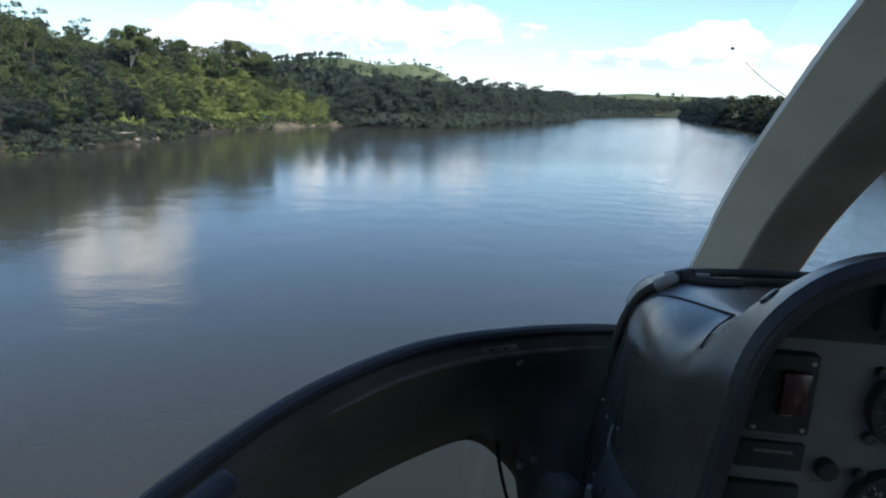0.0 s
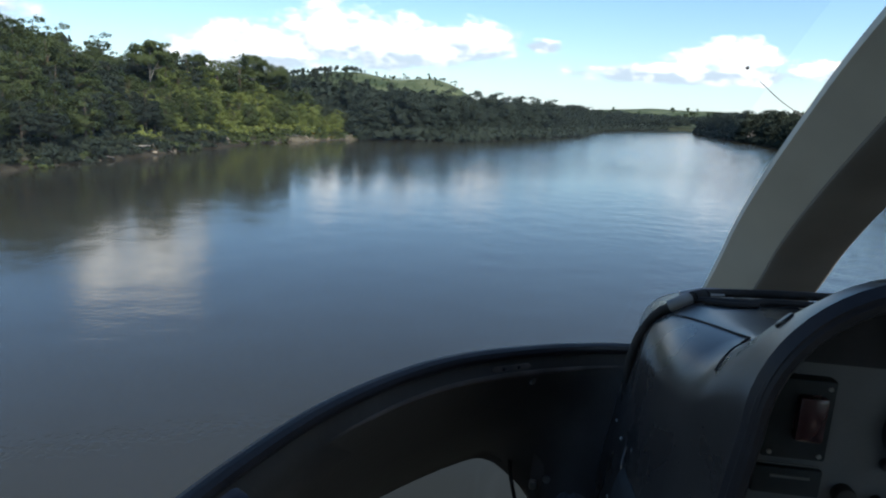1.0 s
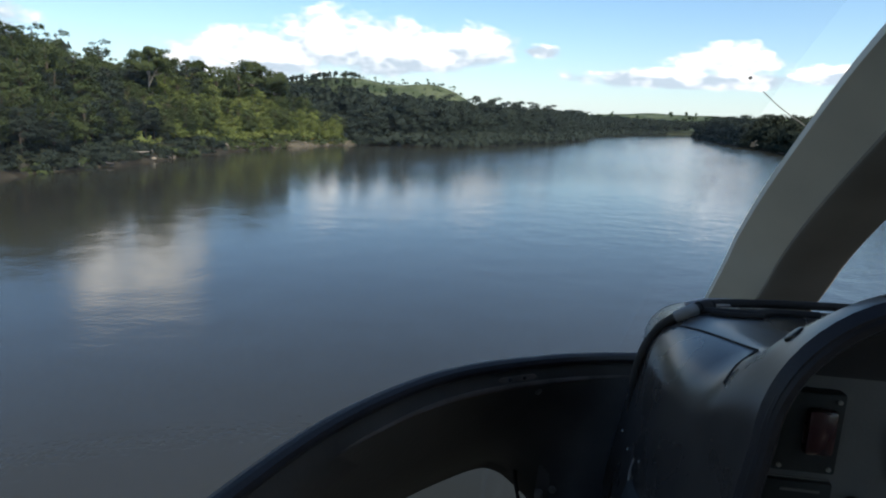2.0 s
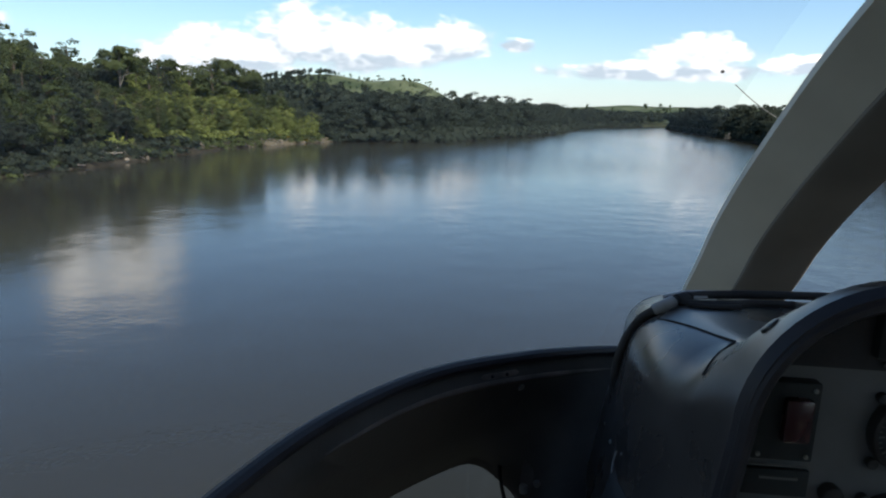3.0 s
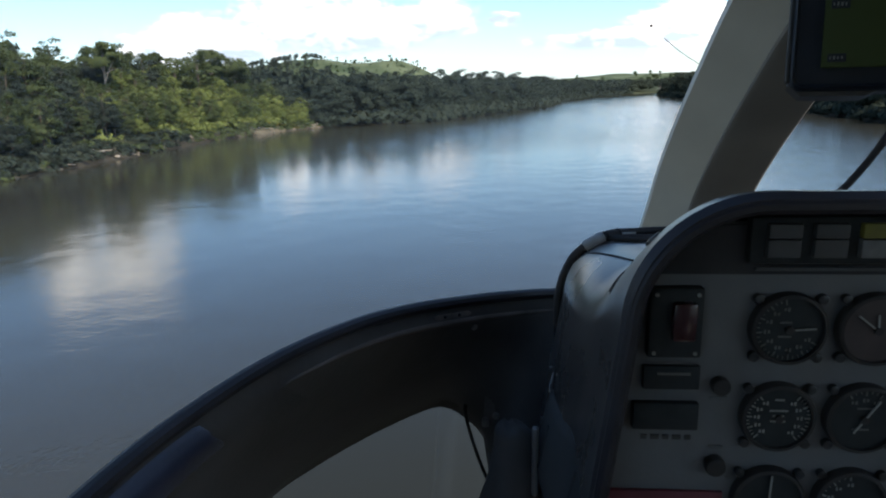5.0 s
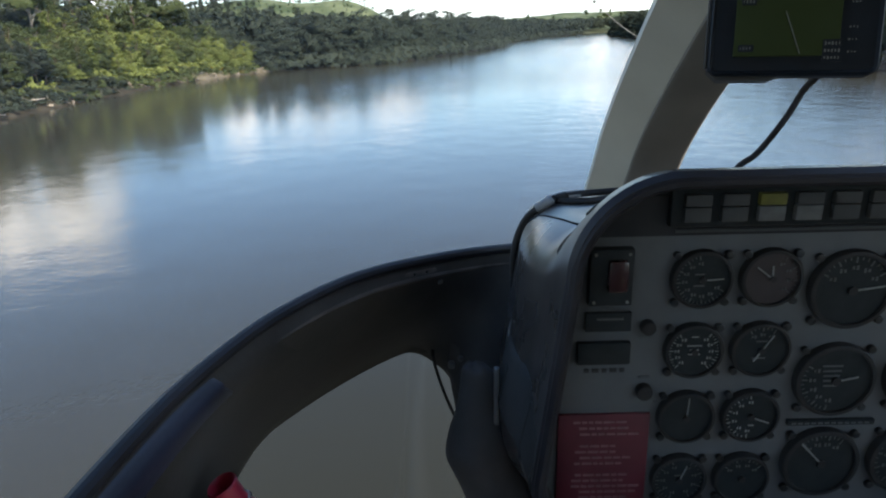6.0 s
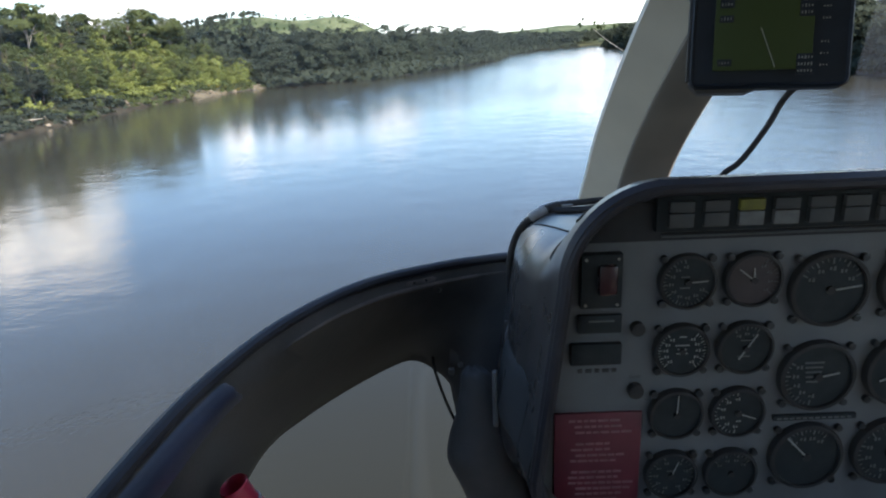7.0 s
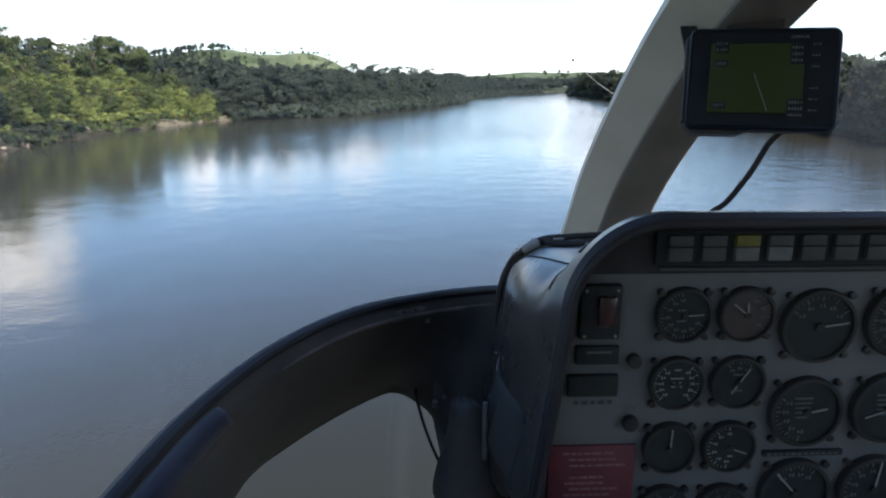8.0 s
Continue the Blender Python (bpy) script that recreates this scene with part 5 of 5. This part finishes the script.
for i in range(11):
    x = -0.203 + 0.0335 * i
    c = part("caption", block("caption", x, x + 0.0240, 0.644, 0.652, -0.0135, 0.0005, M_CAPDULL if i in (2, 3) else M_CAP, 0.001), cap_box)
    part("caption_top", block("caption_top", x, x + 0.0240, 0.644, 0.652, 0.0015, 0.0125, M_CAPLIT if i == 2 else M_CAP, 0.001), c, "lit yellow caption" if i == 2 else "")
part("trim_strip", block("trim_strip", -0.206, PX1 - 0.045, 0.655, 0.663, -0.0265, -0.0235, M_CAP, 0.0005), panel)
# left-hand column of switches and placards
sw = part("guarded_switch", block("guarded_switch", -0.285, -0.243, 0.652, 0.664, -0.098, -0.040, M_DIAL, 0.002), panel, "black switch box with red lens")
part("lens", block("lens", -0.268, -0.249, 0.645, 0.654, -0.082, -0.050, M_REDLENS, 0.003), sw, "dull red lens")
for x in (-0.280, -0.248):
    for z in (-0.045, -0.0935):
        part("screw", disc("screw", 0.0016, 0.002, M_WHITE, n=8), sw).location = (x, 0.6505, z)
part("label_strip", block("label_strip", -0.286, -0.241, 0.656, 0.663, -0.127, -0.107, M_DIAL, 0.001), panel)
tagged(part("lettering", blocks("lettering", [(Matrix.Translation((-0.2645, 0.6555, -0.1035)), 0.040, 0.001, 0.0012), (Matrix.Translation((-0.262, 0.6556, -0.113)), 0.026, 0.001, 0.002)], M_DIM), panel), kind="stuff")
part("display", block("display", -0.293, -0.240, 0.655, 0.663, -0.163, -0.139, M_DIAL, 0.0015), panel, "blank black display")
tagged(part("lettering", blocks("lettering", [(Matrix.Translation((-0.282 + 0.009 * i, 0.6615, -0.1725)), 0.007 if i % 2 else 0.005, 0.001, 0.004) for i in range(5)], M_BLACK), panel), kind="stuff")
part("toggle_switch", disc("toggle_switch", 0.0075, 0.010, M_BEZEL, n=16, bevel=0.002), panel).location = (-0.224, 0.653, -0.124)
part("toggle_switch", disc("toggle_switch", 0.0085, 0.010, M_BEZEL, n=16, bevel=0.002), panel).location = (-0.223, 0.653, -0.196)
tagged(part("lettering", blocks("lettering", [(Matrix.Translation((-0.224, 0.6615, -0.1365)), 0.014, 0.001, 0.003), (Matrix.Translation((-0.223, 0.6615, -0.181)), 0.011, 0.001, 0.003), (Matrix.Translation((-0.212, 0.655, -0.205)), 0.005, 0.001, 0.002)], M_DIM), panel), kind="stuff")
plac = part("red_placard", block("red_placard", -0.309, -0.214, 0.6585, 0.6635, -0.345, -0.222, M_RED, 0.0012), panel, "red placard with pale lines of writing")
_r = random.Random(4)
words = []
for i in range(15):
    if i in (3, 8):
        continue
    x, end = -0.296 + _r.uniform(0, 0.012), -0.296 + 0.074 * _r.uniform(0.6, 1.0)
    while x < end:
        wd = _r.uniform(0.004, 0.012)
        words.append((Matrix.Translation((x + wd / 2, 0.6583, -0.231 - 0.0072 * i)), wd, 0.0008, 0.0026))
        x += wd + 0.0018
tagged(part("lettering", blocks("lettering", words, M_PRINT), plac), kind="stuff")
part("text_strip", block("text_strip", -0.072, 0.017, 0.657, 0.6635, -0.2395, -0.2335, M_DIAL, 0.0008), panel)
tagged(part("lettering", blocks("lettering", [(Matrix.Translation((-0.066 + 0.0068 * i, 0.6567, -0.2365)), 0.0045, 0.0008, 0.0018) for i in range(12)], M_DIM), panel), kind="stuff")

# slots and small bare screws on the hood's side
for y, z0, z1 in ((0.675, -0.285, -0.215), (0.765, -0.268, -0.222)):
    slot = [hood_side(y, z, 0.0012) for z in np.linspace(z0, z1, 5)]
    part("slot", tube("slot", slot, 0.0032, M_RUBBER, n=8, steps=12), hood_ob, "dark slot in the skirt")
screw_me = disc("side_screw", 0.0017, 0.0016, M_CLAMP, n=8, bevel=0.0008)
for y, z in ((0.905, -0.202), (0.840, -0.190), (0.790, -0.176), (0.815, -0.240)):
    q = hood_side(y, z, 0.0022)
    part("side_screw", screw_me, hood_ob, "small grey screw").matrix_basis = Matrix.Translation(q) @ Matrix.Rotation(radians(-90), 4, "Z")
part("wire_end", tube("wire_end", [hood_side(0.800, -0.178, 0.004), hood_side(0.795, -0.190, 0.005), hood_side(0.792, -0.197, 0.004)], 0.0009, M_CLAMP, n=6), hood_ob, "loose bare wire end")

pedestal = aboard("pedestal", "black centre pedestal under the instrument panel", "pedestal")
part("body", block("body", -0.24, 0.22, 0.668, 1.00, -1.05, -0.376, M_BLACK, 0.01), pedestal)
part("radio", block("radio", -0.232, 0.033, 0.650, 0.672, -0.46, -0.374, M_DIAL, 0.003), pedestal, "black radio front")
part("radio", block("radio", 0.037, 0.19, 0.640, 0.672, -0.46, -0.366, M_LIGHTGREY, 0.003), pedestal, "light grey radio front")

# ---------------------------------------------------------------- navigator, leads, bottle
NAV_C = Vector((-0.064, 0.79, 0.1645))
nav = aboard("navigator", "black portable navigator with green map screen on the post", "navigator", pose(-0.070, 0.765, 0.158, -12, 0, -17) @ Matrix.Diagonal((0.87, 1.0, 0.935, 1)) @ Matrix.Translation(-NAV_C))
case = [round_rect(-0.150 - o, 0.022 + o, 0.108 - o, 0.221 + o, 0.009 + o, y) for y, o in ((0.776, -0.003), (0.773, 0.0), (0.776, 0.002), (0.800, 0.002), (0.806, -0.002))]
nav_case = part("case", loft("case", case, M_NAVCASE), nav)
part("screen", block("screen", -0.126, -0.018, 0.7705, 0.774, 0.125, 0.204, M_SCREEN, 0.0006), nav, "dim green map screen")
part("track_line", blocks("track_line", [(Matrix.Translation((-0.066, 0.7698, 0.1485)) @ Matrix.Rotation(radians(68), 4, "Y"), 0.046, 0.0006, 0.0009)], M_WHITE), nav)
_r = random.Random(9)
dat, plates = [], []
def figures(x, z, n, y=0.7696, ht=0.0036):
    """A line of small unreadable figures."""
    for i in range(n):
        k = _r.random()
        dat.append((Matrix.Translation((x + 0.0034 * i, y, z)), 0.0008 + 0.0014 * k, 0.0005, ht * (0.6 + 0.4 * _r.random())))
for x, z, n, rows in ((-0.119, 0.204, 4, 2), (-0.119, 0.181, 4, 1), (-0.119, 0.133, 4, 1), (-0.034, 0.211, 6, 1), (-0.032, 0.199, 4, 3), (-0.032, 0.137, 5, 3)):
    for i in range(rows):
        figures(x, z - 0.0072 * i, n)
    plates.append((Matrix.Translation((x + 0.0017 * n - 0.001, 0.7701, z - 0.0036 * (rows - 1))), 0.0040 * n, 0.0006, 0.0075 * rows))
for i in (0, 2, 4, 8, 10, 12):
    figures(-0.009, 0.203 - 0.0062 * i, 3, 0.7712, 0.002)
tagged(part("readout_plate", blocks("readout_plate", plates, M_NAVCASE), nav, "dark boxes behind the readouts"), kind="stuff")
tagged(part("readout", blocks("readout", dat, M_WHITE), nav, "pale unreadable readouts and key marks"), kind="stuff")
part("clamp_jaw", block("clamp_jaw", -0.1555, -0.1515, 0.777, 0.790, 0.114, 0.214, M_SIDE, 0.0015), nav, "worn grey clamp edge")
part("lower_bracket", loft("lower_bracket", [[Vector((x, y, z)) for x, z in ((-0.152, 0.112), (-0.140, 0.1015), (-0.085, 0.1015), (-0.060, 0.112))] for y in (0.784, 0.806)], M_BLACK), nav)
part("mount_arm", tube("mount_arm", [(-0.06, 0.806, 0.17), (-0.06, 0.86, 0.20), (-0.055, 0.885, 0.217)], 0.016, M_BLACK, n=14), nav)
part("top_bracket", block("top_bracket", -0.105, -0.035, 0.800, 0.850, 0.200, 0.252, M_BLACK, 0.004), nav)
part("mount_plate", loft("mount_plate", [[Vector((x, y, z)) for x, z in ((-0.160, 0.240), (-0.140, 0.240), (-0.110, 0.165), (-0.140, 0.165))] for y in (0.818, 0.826)], M_BEZEL), nav, "dark mounting plate on the post")
lead = aboard("power_lead", "black power lead hanging from the navigator to the hood", "cable")
part("cord", tube("cord", [(-0.012, 0.79, 0.115), (-0.006, 0.82, 0.100), (0.001, 0.86, 0.080), (-0.013, 0.86, 0.052), (-0.031, 0.86, 0.024), (-0.047, 0.86, 0.004), (-0.066, 0.86, -0.011), (-0.085, 0.855, -0.047)], 0.0038, M_RUBBER, steps=40), lead)
hose = aboard("cable_run", "black ribbed cable along the front of the hood", "cable")
run = [(-0.322, 0.935, -0.26), (-0.331, 0.915, -0.16), (-0.330, 0.898, -0.112)]
run += [hood_z(x, y, 0.0055) for x, y in ((-0.321, 0.885), (-0.311, 0.876), (-0.296, 0.870), (-0.280, 0.882), (-0.255, 0.915))]
run += [(-0.21, 0.940, -0.056), (-0.15, 0.95, -0.056), (-0.05, 0.955, -0.055), (0.12, 0.96, -0.055), (0.36, 0.955, -0.055)]
part("cable", tube("cable", run, 0.0046, M_RUBBER, n=12, steps=110), hose)
part("clamp", tube("clamp", [hood_z(x, y, 0.0055) for x, y in ((-0.306, 0.872), (-0.297, 0.870), (-0.288, 0.875))], 0.0066, M_CLAMP, n=14, steps=8), hose, "pale grey cable clamp")
part("connector", tube("connector", [hood_z(x, y, 0.0055) for x, y in ((-0.284, 0.878), (-0.276, 0.886), (-0.267, 0.897))], 0.0062, M_RUBBER, n=12, steps=8), hose)
brk = aboard("latch_bracket", "bare metal latch bracket on the hood", "bracket")
part("plate", block("plate", -0.292, -0.240, 0.878, 0.900, -0.0570, -0.0548, M_RUBBER, 0.0006), brk)
part("arm", tube("arm", [hood_z(-0.290, 0.905, 0.007), hood_z(-0.262, 0.918, 0.008), hood_z(-0.232, 0.940, 0.007)], 0.0022, M_PALE, n=8), brk, "bare bright metal arm")
part("arm", tube("arm", [hood_z(-0.284, 0.888, 0.005), hood_z(-0.266, 0.893, 0.0055), hood_z(-0.246, 0.905, 0.005)], 0.0018, M_CLAMP, n=8), brk, "bare metal arm")
part("knob", disc("knob", 0.004, 0.006, M_RUBBER, n=12, bevel=0.001), brk).location = hood_z(-0.268, 0.889, 0.007)
part("wire", tube("wire", [hood_z(-0.286, 0.880, 0.003), hood_z(-0.262, 0.872, 0.003), hood_z(-0.235, 0.874, 0.003), hood_z(-0.205, 0.895, 0.003), hood_z(-0.16, 0.900, 0.003)], 0.0040, M_RUBBER, n=8, steps=24), brk)
part("dark_wire", tube("dark_wire", [hood_z(-0.275, 0.866, 0.0025), hood_z(-0.255, 0.860, 0.0025), hood_z(-0.225, 0.868, 0.0025)], 0.0030, M_RUBBER, n=8), brk)
chin_lead = aboard("chin_cable", "thin black cable hanging across the chin window", "cable")
part("cord", tube("cord", [(-0.449, 1.025, -0.330), (-0.447, 1.0, -0.337), (-0.437, 1.0, -0.378), (-0.424, 1.0, -0.418), (-0.405, 0.99, -0.46)], 0.0026, M_RUBBER, n=8), chin_lead)
string = aboard("yaw_string", "pale string on the outside of the windscreen", "string")
part("cord", tube("cord", [(-0.114, 1.11, 0.131), (-0.150, 1.11, 0.153), (-0.178, 1.11, 0.175)], 0.0006, M_WHITE, n=6), string)
part("knot", disc("knot", 0.0022, 0.003, M_BLACK, n=8), string).location = (-0.195, 1.11, 0.1905)

chip = aboard("windscreen_chip", "small pale star chip in the windscreen", "chip")
tagged(part("flake", blocks("flake", [(Matrix.Translation((-0.179, 1.11, 0.110)) @ Matrix.Rotation(radians(a), 4, "Y") @ Matrix.Translation((d, 0, 0)), 0.0036, 0.0005, 0.0005) for a, d in ((20, 0.003), (75, 0.002), (140, 0.004), (205, 0.002), (290, 0.003))], M_CLAMP), chip), kind="stuff")
pocket = aboard("door_pocket", "black door pocket holding bottles", "pocket")
part("bin", loft("bin", [round_rect(-0.700 + o, -0.56 - o, 0.50, 0.72, 0.03, 0) and [Vector((v.x, v.z, z)) for v in round_rect(-0.700 + o, -0.56 - o, 0.46, 0.70, 0.03, 0)] for z, o in ((-1.049, 0.01), (-0.44, 0.0), (-0.43, 0.008), (-0.45, 0.012))], M_BLACK, caps=True), pocket)


def turned(name, prof, mat, n=28):
    return loft(name, [[Vector((r * math.cos(6.2832 * k / n), r * math.sin(6.2832 * k / n), z)) for k in range(n)] for r, z in prof], mat, caps=False)


bottle = aboard("red_bottle", "open red plastic bottle with a pale neck ring", "bottle", pose(-0.576, 0.605, -0.402, 8, -20, 0) @ Matrix.Diagonal((0.62, 0.62, 0.92, 1)))
part("body", turned("body", [(0.0, 0.0), (0.040, 0.002), (0.044, 0.02), (0.044, 0.105), (0.040, 0.13), (0.026, 0.152), (0.022, 0.158), (0.0225, 0.186), (0.024, 0.190), (0.0225, 0.192), (0.0195, 0.186), (0.019, 0.15), (0.0, 0.14)], M_REDPLASTIC), bottle)
part("neck_ring", turned("neck_ring", [(0.0225, 0.160), (0.0255, 0.161), (0.0255, 0.1635), (0.0225, 0.1645)], M_PALE), bottle, "pale broken seal ring")
bag = aboard("cloth_bundle", "crumpled dark blue cloth bundle in the door pocket", "bundle", pose(-0.645, 0.590, -0.40) @ Matrix.Diagonal((0.45, 0.75, 0.85, 1)))


def bundle():
    bm = bmesh.new()
    bmesh.ops.create_icosphere(bm, subdivisions=5, radius=1)
    for v in bm.verts:
        c = v.co.copy()
        v.co = Vector((c.x * 0.055, c.y * 0.085, (c.z + 1) * 0.075)) * (1 + 0.16 * noise.noise(c * 2.0) + 0.05 * noise.noise(c * 4.5) + 0.02 * abs(noise.noise(c * 9)))
    return finish(bm, "cloth", M_BLUEBAG)


part("cloth", bundle(), bag)

flask = aboard("water_bottle", "crumpled lilac plastic water bottle with brownish cap", "bottle", pose(-0.694, 0.535, -0.450, 6, 9, 0))
part("body", turned("body", [(0.0, 0.0), (0.019, 0.002), (0.022, 0.012), (0.022, 0.06), (0.0205, 0.065), (0.022, 0.07), (0.022, 0.12), (0.0205, 0.125), (0.022, 0.13), (0.0215, 0.18), (0.020, 0.195), (0.011, 0.222), (0.0085, 0.227), (0.0085, 0.234), (0.0, 0.234)], M_FLASK), flask)
part("cap", turned("cap", [(0.0100, 0.230), (0.0112, 0.231), (0.0112, 0.246), (0.010, 0.249), (0.0, 0.2495)], M_STOPPER, 18), flask, "brownish screw cap")
